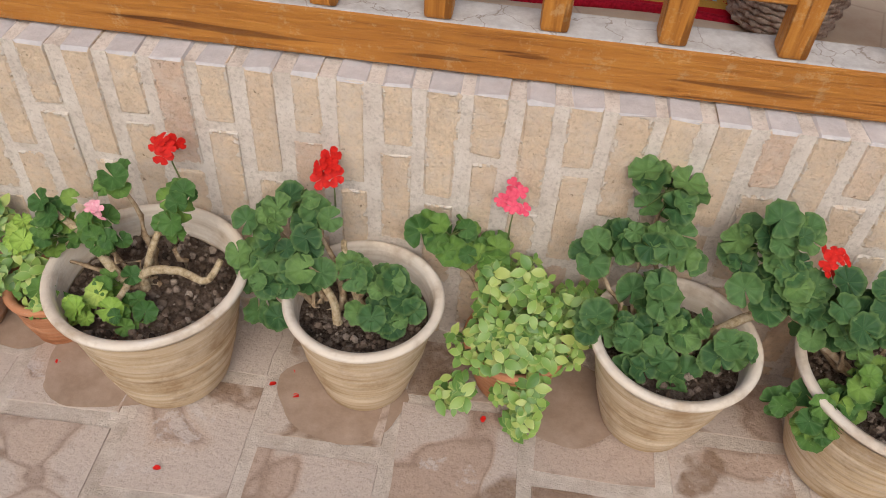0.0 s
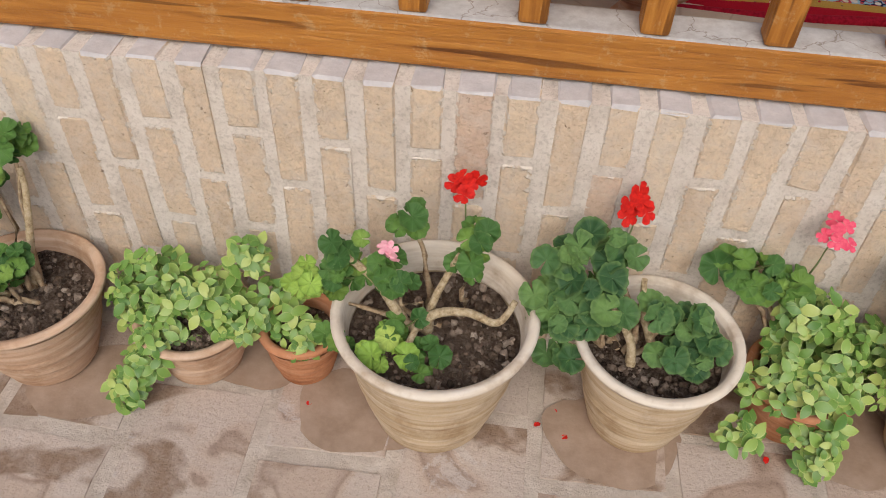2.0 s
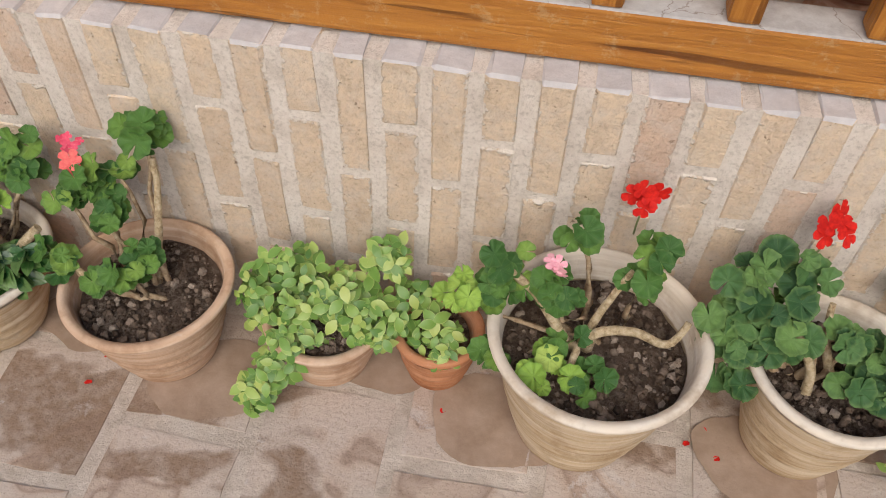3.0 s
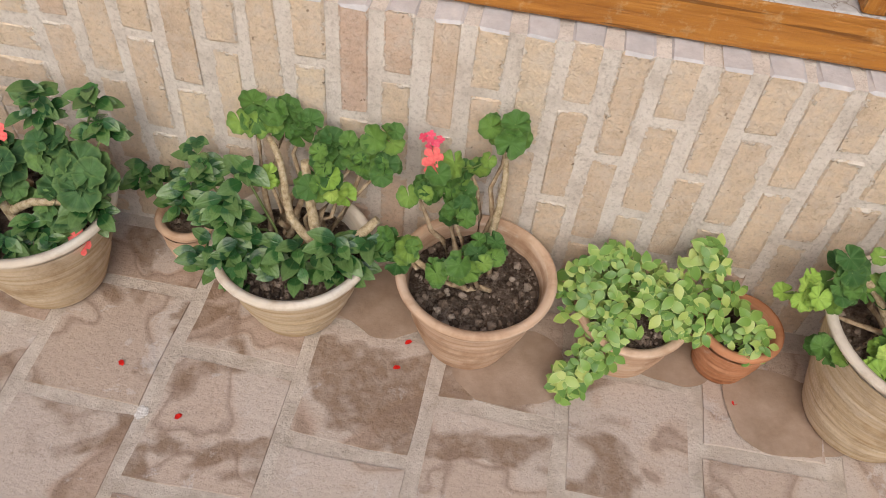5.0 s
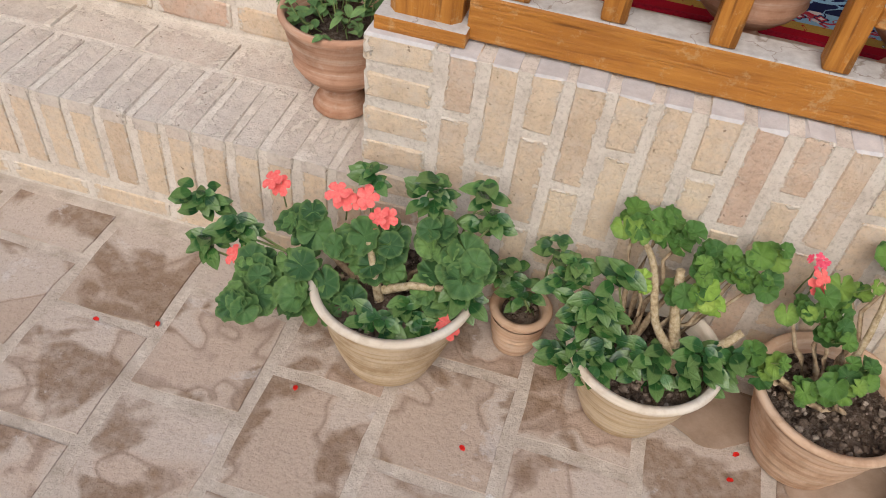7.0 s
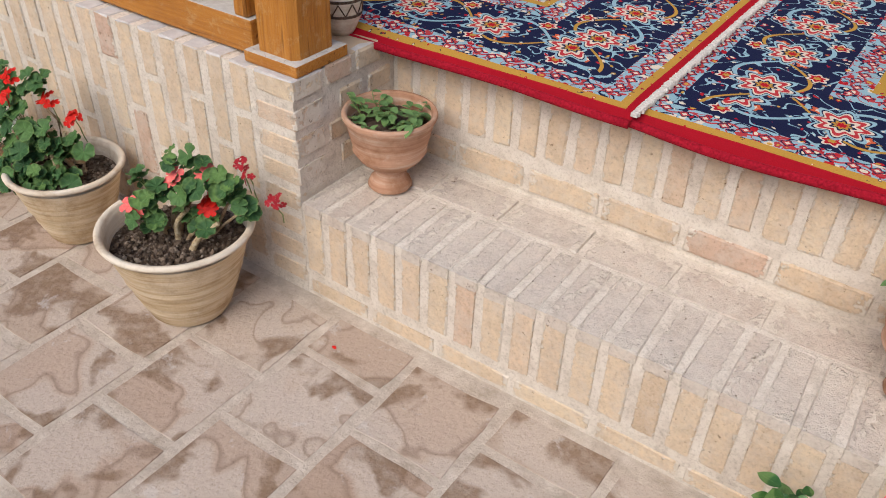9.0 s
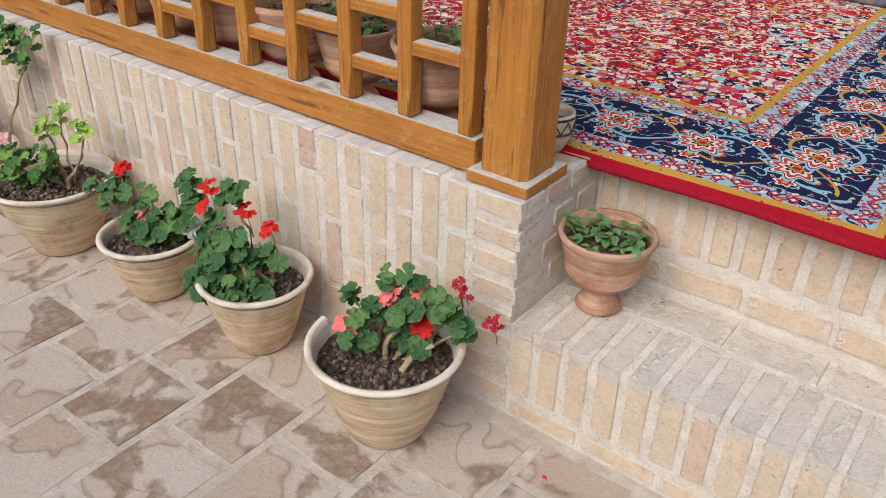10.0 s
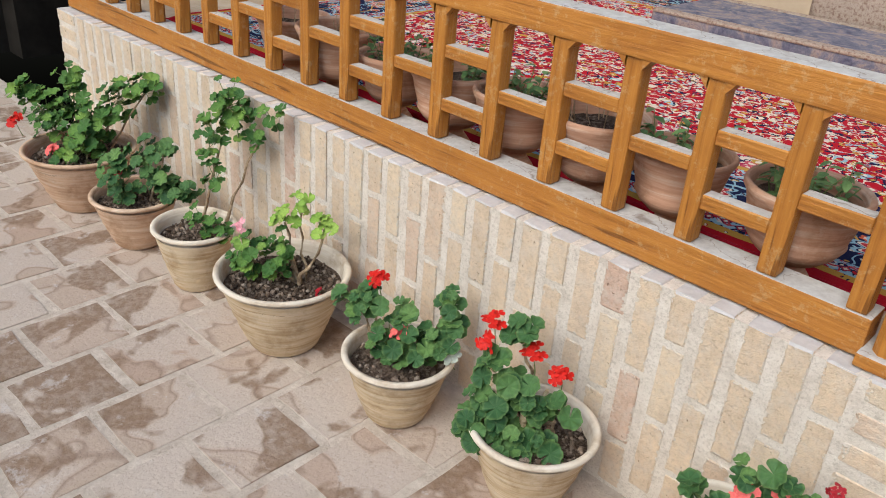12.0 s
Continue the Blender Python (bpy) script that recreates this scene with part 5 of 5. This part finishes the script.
branches(t, [(0.010, [(-0.02, -0.02, zs), (-0.03, -0.02, zs + 0.06), (-0.05, 0.0, zs + 0.12)]), (0.009, [(-0.01, -0.02, zs + 0.03), (0.04, -0.03, zs + 0.07), (0.10, -0.02, zs + 0.075)])])
# pots by the second wall
t, zs, rnd = potted("Q1", -1.653, -0.217, 0.187, 0.255, 0.095, "cream", "large broken-rimmed cream pot with coral and red geranium", broken=(2.35, 3.3))
leafy(t, C["Q1"][0], lambda i: "dark", zs, rnd, 1.0, density=0.8)
bloom(t, C["Q1"][1], ["coral", "coral", "coral", "red", "crimson", "crimson", "crimson"], zs, rnd, 1.05)
branches(t, [(0.009, [(0.06, -0.01, zs), (0.08, 0.0, zs + 0.04), (0.12, 0.03, zs + 0.08)]), (0.008, [(0.0, 0.0, zs), (0.005, 0.0, zs + 0.05), (0.03, 0.02, zs + 0.09)])])
t, zs, rnd = potted("Q2", -2.150, -0.182, 0.157, 0.222, 0.08, "cream", "cream clay pot with a tall bright red geranium")
leafy(t, C["Q2"][0], lambda i: "dark", zs, rnd, 1.1, density=0.75)
bloom(t, C["Q2"][1], ["red"], zs, rnd, 0.95)
branches(t, [(0.009, [(-0.02, -0.01, zs), (-0.03, -0.01, zs + 0.07), (-0.06, 0.0, zs + 0.13)]), (0.008, [(-0.02, -0.01, zs + 0.04), (0.0, 0.01, zs + 0.09), (0.01, 0.02, zs + 0.13)])])
t, zs, rnd = potted("Q3", -2.582, -0.209, 0.152, 0.202, 0.08, "cream", "cream clay pot with a bushy coral and white geranium")
leafy(t, C["Q3"][0], lambda i: "dark", zs, rnd, 1.0, density=0.7)
bloom(t, C["Q3"][1], ["red", "coral", "white"], zs, rnd, 0.92)
t, zs, rnd = potted("Q4", -3.054, -0.238, 0.200, 0.250, 0.10, "cream", "wide cream clay pot with a sparse pale pink geranium")
leafy(t, C["Q4"][0], lambda i: "lime" if i in (2, 3, 4) else "green", zs, rnd, 0.95, density=0.8)
bloom(t, C["Q4"][1], ["pink", "crimson"], zs, rnd, 1.35)
t, zs, rnd = potted("Q5", -3.516, -0.259, 0.138, 0.220, 0.075, "cream", "cream clay pot with a tall bare-stemmed geranium")
leafy(t, C["Q5"][0], lambda i: "green", zs, rnd, 1.0, stems=4, density=0.42)
t, zs, rnd = potted("Q6", -3.903, -0.270, 0.155, 0.195, 0.08, "pink", "clay pot with a low coral geranium")
leafy(t, C["Q6"][0], lambda i: "dark", zs, rnd, 1.1, density=0.5)
bloom(t, C["Q6"][1], ["coral"], zs, rnd, 1.1)
t, zs, rnd = potted("Q7", -4.320, -0.275, 0.210, 0.240, 0.105, "pink", "large weathered clay pot with a broad green geranium")
leafy(t, C["Q7"][0], lambda i: "green", zs, rnd, 1.25, density=0.45)
bloom(t, C["Q7"][1], ["red", "coral"], zs, rnd, 1.1)

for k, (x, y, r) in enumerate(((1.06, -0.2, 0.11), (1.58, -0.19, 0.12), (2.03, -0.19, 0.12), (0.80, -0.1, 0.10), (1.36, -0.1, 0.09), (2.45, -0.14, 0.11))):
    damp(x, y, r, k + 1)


def goblet(x, y, z, label, s=1.0, herb=14, tall=0.05, seed=0, dry=False):
    rnd = random.Random(seed)
    g = thing("goblet_planter", (x, y, z), label, "planter", "goblet planters")
    b = bmesh.new()
    prof = [(0.001, 0.0), (0.048, 0.0), (0.052, 0.005), (0.047, 0.018), (0.033, 0.036), (0.028, 0.046), (0.031, 0.052), (0.052, 0.060), (0.072, 0.078), (0.085, 0.098), (0.082, 0.102), (0.091, 0.135), (0.098, 0.166), (0.104, 0.176), (0.107, 0.184), (0.104, 0.191), (0.097, 0.190), (0.093, 0.180), (0.088, 0.150)]
    lathe(b, [(r * s, q * s) for r, q in prof], 48, 0, 0.006)
    part("bowl", b, GOBLET, g)
    b = bmesh.new()
    n = 32
    c = b.verts.new((0, 0, 0.163 * s))
    ring = [b.verts.new((0.089 * s * math.cos(2 * math.pi * i / n), 0.089 * s * math.sin(2 * math.pi * i / n), (0.158 + rnd.uniform(-0.003, 0.003)) * s)) for i in range(n)]
    for i in range(n):
        b.faces.new((c, ring[i], ring[(i + 1) % n]))
    part("soil", b, SOIL, g)
    st = bmesh.new()
    for k in range(herb):
        a, rr = rnd.uniform(0, 6.28), 0.065 * s * math.sqrt(rnd.random())
        foot = Vector((rr * math.cos(a), rr * math.sin(a), 0.16 * s))
        lean = Vector((math.cos(a), math.sin(a), 0)) * rnd.uniform(0.01, 0.05)
        tip = foot + lean + Vector((0, 0, rnd.uniform(0.4, 1.2) * tall))
        tube(st, wiggle(foot, tip, 3, 0.005, rnd), 0.0016, 0.0012, 5)
        if dry:
            continue
        for j in range(5):
            p = foot.lerp(tip, 0.35 + 0.65 * j / 4)
            ang = rnd.uniform(0, 6.28)
            m = Matrix.Translation(p) @ Matrix.Rotation(ang, 4, "Z") @ Matrix.Rotation(rnd.uniform(-0.5, 0.5), 4, "Y") @ Matrix.Scale(rnd.uniform(0.7, 1.15), 4)
            share("leaf", LEAVES["herb"][rnd.randrange(2)], m, g)
    tagged(part("stalk_growth", st, GREEN_STEM if not dry else STEM, g), kind="stuff")
    return g


goblet(-1.325, 0.195, STEP_H + 0.004, "terracotta goblet planter with drooping herbs on the step", 1.08, 24, 0.05, 1)
goblet(-0.092, 0.203, STEP_H + 0.004, "terracotta goblet planter with wilting herbs on the step", 1.18, 24, 0.075, 2)
for k, (x, herb, dry) in enumerate(((-1.79, 14, False), (-2.07, 12, False), (-2.29, 8, True), (-2.54, 10, False), (-2.76, 12, False), (-3.0, 9, False), (-3.26, 8, True), (-3.5, 7, True))):
    goblet(-1.834 + (x + 1.79) * 1.045, 0.216 + 0.01 * (k % 2), WALL_H + 0.001, "dusty terracotta goblet planter behind the railing" if not dry else "dusty terracotta goblet planter with dry stalks behind the railing", (1.22, 1.14, 1.28, 1.2)[k % 4], herb + 6, 0.10, 10 + k, dry)
for k, x in enumerate((0.34, 0.63, 0.93, 1.78, 1.98)):
    goblet(x, 0.225, WALL_H + 0.001, "terracotta goblet planter behind the lattice railing", (1.22, 1.15, 1.2)[k % 3], 16, 0.08, 30 + k, k > 2)

# woven basket behind the railing near the start
bk = thing("wicker_basket", (2.72, 0.33, WALL_H + 0.012), "dark brown wicker basket standing on the carpet edge", "basket")
b = bmesh.new()
for k in range(10):
    rr = 0.085 + 0.02 * k / 10
    pts = [(rr * (1 + 0.03 * (-1) ** (i + k)) * math.cos(2 * math.pi * i / 36), rr * (1 + 0.03 * (-1) ** (i + k)) * math.sin(2 * math.pi * i / 36), 0.006 + 0.011 * k) for i in range(37)]
    tube(b, pts, 0.006, 0.006, 6)
part("weave", b, KILIM_EDGE, bk)
b = bmesh.new()
lathe(b, [(0.001, 0.002), (0.08, 0.002), (0.08, 0.01)], 24)
part("bottom", b, KILIM_EDGE, bk)

# painted bowl next to the post
bowl = thing("painted_bowl", (-1.556, 0.296, WALL_H + 0.001), "small cream glazed bowl with dark zigzag bands and soil", "bowl")
b = bmesh.new()
lathe(b, [(0.001, 0.0), (0.030, 0.0), (0.036, 0.01), (0.052, 0.045), (0.056, 0.085), (0.054, 0.10), (0.050, 0.10), (0.050, 0.08), (0.046, 0.06)], 40)
part("body", b, CREAM_RIM, bowl)
for z, r in ((0.05, 0.0535), (0.088, 0.0567)):
    b = bmesh.new()
    lathe(b, [(r, z), (r + 0.0012, z + 0.002), (r + 0.0012, z + 0.005), (r, z + 0.007)], 40)
    part("painted_band", b, SOIL, bowl, "dark painted band")
b = bmesh.new()
for k in range(10):
    a0, a1 = 2 * math.pi * k / 10, 2 * math.pi * (k + 1) / 10
    for p, q in (((a0, 0.056), ((a0 + a1) / 2, 0.086)), (((a0 + a1) / 2, 0.086), (a1, 0.056))):
        rr = lambda z: 0.0545 + 0.0025 * (z - 0.05) / 0.035
        tube(b, [(rr(p[1]) * math.cos(p[0]), rr(p[1]) * math.sin(p[0]), p[1]), (rr(q[1]) * math.cos(q[0]), rr(q[1]) * math.sin(q[0]), q[1])], 0.0016, 0.0016, 4)
part("painted_zigzag", b, SOIL, bowl, "dark painted zigzag")
b = bmesh.new()
lathe(b, [(0.0005, 0.072), (0.03, 0.073), (0.047, 0.07)], 24)
part("soil", b, SOIL, bowl)

# white splash on one paving brick
b = bmesh.new()
sp = random.Random(5)
for _ in range(9):
    a, rr, q = sp.uniform(0, 6.28), 0.012 * sp.random(), sp.uniform(0.003, 0.008)
    c = b.verts.new((rr * math.cos(a), rr * math.sin(a), 0.0012))
    ring = [b.verts.new((rr * math.cos(a) + q * math.cos(k * 0.7) * sp.uniform(0.7, 1.2), rr * math.sin(a) + q * math.sin(k * 0.7) * sp.uniform(0.7, 1.2), 0.0004)) for k in range(9)]
    for k in range(9):
        b.faces.new((c, ring[k], ring[(k + 1) % 9]))
splash = obj("lime_splash", b, FRINGE)
splash.location = (0.435, -0.435, 0.0045)
tagged(splash, "small dried white splash on a paving brick", "stain", kind="structure")

# fallen petals
b = bmesh.new()
vs = [b.verts.new(v) for v in ((-0.007, 0, 0.001), (-0.002, 0.005, 0.003), (0.006, 0.004, 0.002), (0.008, -0.001, 0.001), (0.003, -0.005, 0.003), (-0.004, -0.004, 0.002))]
b.faces.new(vs)
first = obj("fallen_petal", b, RED)
first.location = (1.75, -0.38, 0.007 + ground_z(1.75))
tagged(first, "fallen red geranium petal on the paving", "petal", "fallen petals")
for x, y in ((0.50, -0.43), (0.36, -0.35), (0.85, -0.25), (0.86, -0.19), (1.48, -0.19), (-1.252, -0.125), (-0.42, -0.31), (0.02, -0.33), (1.93, -0.15), (1.90, -0.18), (1.95, -0.20), (2.30, -0.20), (-0.3, -0.28)):
    copy_thing(first, pose(x, y, 0.007 + ground_z(x), R.uniform(-8, 8), R.uniform(-8, 8), R.uniform(0, 360)))


# ---- bricks of walls, step and paving ----
def brick_mesh(name, w, d, h, materials, seed, dusty_top=False, soft=0.004):
    """w along x, d along y (depth), h along z; origin at the middle of the front face."""
    rnd = random.Random(seed)
    b = bmesh.new()
    box(b, -w / 2, w / 2, 0, d, -h / 2, h / 2, soft, 1)
    for v in b.verts:
        v.co += Vector((rnd.uniform(-1, 1) * 0.0032, rnd.uniform(-1, 1) * 0.0012, rnd.uniform(-1, 1) * 0.003))
    if dusty_top:
        b.normal_update()
        for f in b.faces:
            if f.normal.z > 0.5:
                f.material_index = 1
    me = bpy.data.meshes.new(name)
    b.to_mesh(me)
    b.free()
    for m in materials:
        me.materials.append(m)
    return me


PITCH_A, PITCH_B, PITCH_STEP = 0.0731, 0.0822, 0.0745
POOL = {}


def brick(parent, x, y, z, w, d, h, materials, dusty=False, rot=0.0):
    key = (round(w, 3), round(d, 3), round(h, 3), materials[0].name, dusty, R.randrange(5))
    if key not in POOL:
        POOL[key] = brick_mesh("brick", w, d, h, materials, len(POOL), dusty)
    share("brick", POOL[key], Matrix.Translation((x + R.uniform(-0.002, 0.002), y, z)) @ Matrix.Rotation(R.uniform(-0.008, 0.008), 4, "Y") @ Matrix.Rotation(rot, 4, "Z"), parent)


def column(parent, x, half, w, joints, floor_z=0.012):
    """One column of upright bricks; its first joint is high or low by turns."""
    z = WALL_H
    first = WALL_H - joints[0 if half else 1] - 0.008 + R.uniform(-0.005, 0.005)
    for i in range(4):
        h = first if i == 0 else 0.196
        h = min(h, z - floor_z)
        if h < 0.03:
            break
        brick(parent, x, -0.001 + R.uniform(-0.0015, 0.0012), z - h / 2, w + R.choice((-0.005, -0.002, 0, 0.003)), 0.10, round(h * 500) / 500, (BRICK, DUST), i == 0)
        z -= h + 0.016


for k in range(46):
    column(wall_a, 0.1985 + PITCH_A * k, k % 2 == 0, 0.0525, (0.478, 0.380))
for k in range(40):
    column(wall_b, -1.617 - PITCH_B * k, k % 2 == 0, 0.0595, (0.468, 0.362))
# ends laid in flat courses
for parent, x0, x1 in ((wall_a, CORNER, CORNER + 0.126), (wall_b, NOTCH - 0.122, NOTCH), (wall_b, END, END + 0.17)):
    z, j = WALL_H, 0
    while z > 0.05:
        w = x1 - x0
        brick(parent, (x0 + x1) / 2, -0.001, z - 0.025, round(w, 3), 0.10, 0.05, (BRICK, DUST), j == 0)
        z -= 0.0735
        j += 1
# returns of the notch: flat courses seen from the side
for parent, xx, s in ((wall_b, NOTCH, 1), (wall_a, CORNER, -1)):
    z, j = WALL_H, 0
    while z > STEP_H + 0.03:
        for yy in ((0.20, 0.31) if j % 2 else (0.16, 0.27)):
            key = ("side", j == 0, s)
            if key not in POOL:
                POOL[key] = brick_mesh("brick", 0.09, 0.06, 0.05, (BRICK, DUST), len(POOL), j == 0)
            share("brick", POOL[key], Matrix.Translation((xx + s * 0.001, yy, z - 0.025)) @ Matrix.Rotation(s * math.pi / 2, 4, "Z"), parent)
        z -= 0.0735
        j += 1

# step: upright front bricks, a flat course at its foot, header tread and a stretcher row
x, k = NOTCH + 0.034, 0
while x < CORNER - 0.02:
    brick(step, x, -0.001, STEP_H - 0.026 - 0.088, 0.054, 0.08, 0.176, (BRICK, TREAD), True)
    x += PITCH_STEP
    k += 1
x = NOTCH + 0.105
while x < CORNER - 0.05:
    brick(step, x, 0.0, 0.034, 0.19, 0.08, 0.045, (BRICK, TREAD))
    x += 0.205


def slab(parent, x, y, z, w, d, h, material):
    key = ("slab", round(w, 3), round(d, 3), material.name, R.randrange(3))
    if key not in POOL:
        POOL[key] = brick_mesh("brick", w, d, h, (material,), len(POOL), False, 0.003)
    share("brick", POOL[key], Matrix.Translation((x, y, z - h / 2 + R.uniform(-0.001, 0.001))) @ Matrix.Rotation(R.uniform(-0.01, 0.01), 4, "Z"), parent)


x = NOTCH + 0.034
while x < CORNER - 0.02:
    slab(step, x, -0.002, STEP_H, 0.056, 0.212, 0.03, TREAD)
    x += PITCH_STEP
x = NOTCH + 0.11
while x < CORNER - 0.05:
    slab(step, x, 0.226, STEP_H, 0.199, 0.108, 0.03, TREAD)
    x += 0.212
x, k = NOTCH + 0.036, 0
while x < CORNER - 0.02:
    brick(riser, x, STEP_D - 0.001, 0.595 - 0.0985, 0.052, 0.08, 0.197, (BRICK, TREAD), True)
    x += PITCH_STEP
    k += 1
x = NOTCH + 0.105
while x < CORNER - 0.05:
    brick(riser, x, STEP_D - 0.004, STEP_H + 0.045, 0.19, 0.08, 0.06, (BRICK, TREAD))
    x += 0.205

# paving: columns of square bricks across the walk, each shifted by half
ROW = 0.262


def tile_mesh(seed):
    rnd = random.Random(seed)
    b = bmesh.new()
    box(b, -0.5, 0.5, -0.5, 0.5, -0.03, 0.0035)
    bmesh.ops.subdivide_edges(b, edges=[e for e in b.edges if abs(e.verts[0].co.z - e.verts[1].co.z) < 0.001 and e.verts[0].co.z > 0], cuts=2)
    for v in b.verts:
        v.co += Vector((rnd.uniform(-1, 1) * 0.016, rnd.uniform(-1, 1) * 0.016, rnd.uniform(-1, 1) * 0.0006))
    b.normal_update()
    top = [f for f in b.faces if f.normal.z > 0.7]
    rim = {e for f in top for e in f.edges if any(g not in top for g in e.link_faces)}
    bmesh.ops.bevel(b, geom=list(rim), offset=0.016, segments=1, affect="EDGES")
    me = bpy.data.meshes.new("paving_brick")
    b.to_mesh(me)
    b.free()
    me.materials.append(TILE)
    return me


TILES = [tile_mesh(s) for s in range(9)]
rest = []
lines = [-0.05 + 0.2432 * k for k in range(-2, 48)]
lines = [lines[0] - 0.018 - 0.2553 * k for k in range(44, 0, -1)] + lines
for ci, (xa, xb) in enumerate(zip(lines, lines[1:])):
    cx, wide = (xa + xb) / 2, xb - xa - 0.022
    joint = -0.30 if ci % 2 == 0 else -0.17
    y = joint + ROW / 2
    while y > -8.9:
        long = ROW - 0.022
        at = y
        if y + long / 2 > -0.03:
            at = (y - long / 2 - 0.03) / 2
            long = -0.03 - (y - long / 2)
        if long > 0.03:
            tip = 0.028 if 1.3 < cx < 2.3 else 0.0
            m = Matrix.Translation((cx, at + R.uniform(-0.003, 0.003), ground_z(cx) + R.uniform(-0.0012, 0.0012))) @ Matrix.Rotation(-tip, 4, "Y") @ Matrix.Rotation(R.uniform(-0.014, 0.014), 4, "Z") @ Matrix.Diagonal((wide, long, 1, 1))
            if -4.6 < cx < 3.4 and y > -1.15:
                share("paving_brick", TILES[R.randrange(9)], m, pavement)
            else:
                rest.append(m)
        y -= ROW
b = bmesh.new()
for m in rest:
    vs = [b.verts.new(m @ Vector(v)) for v in ((-0.49, -0.49, 0.004), (0.49, -0.49, 0.004), (0.49, 0.49, 0.004), (-0.49, 0.49, 0.004), (-0.5, -0.5, -0.01), (0.5, -0.5, -0.01), (0.5, 0.5, -0.01), (-0.5, 0.5, -0.01))]
    for f in ((0, 1, 2, 3), (4, 5, 1, 0), (5, 6, 2, 1), (6, 7, 3, 2), (7, 4, 0, 3)):
        b.faces.new([vs[i] for i in f])
tagged(part("paving_rest", b, TILE, pavement), kind="stuff")
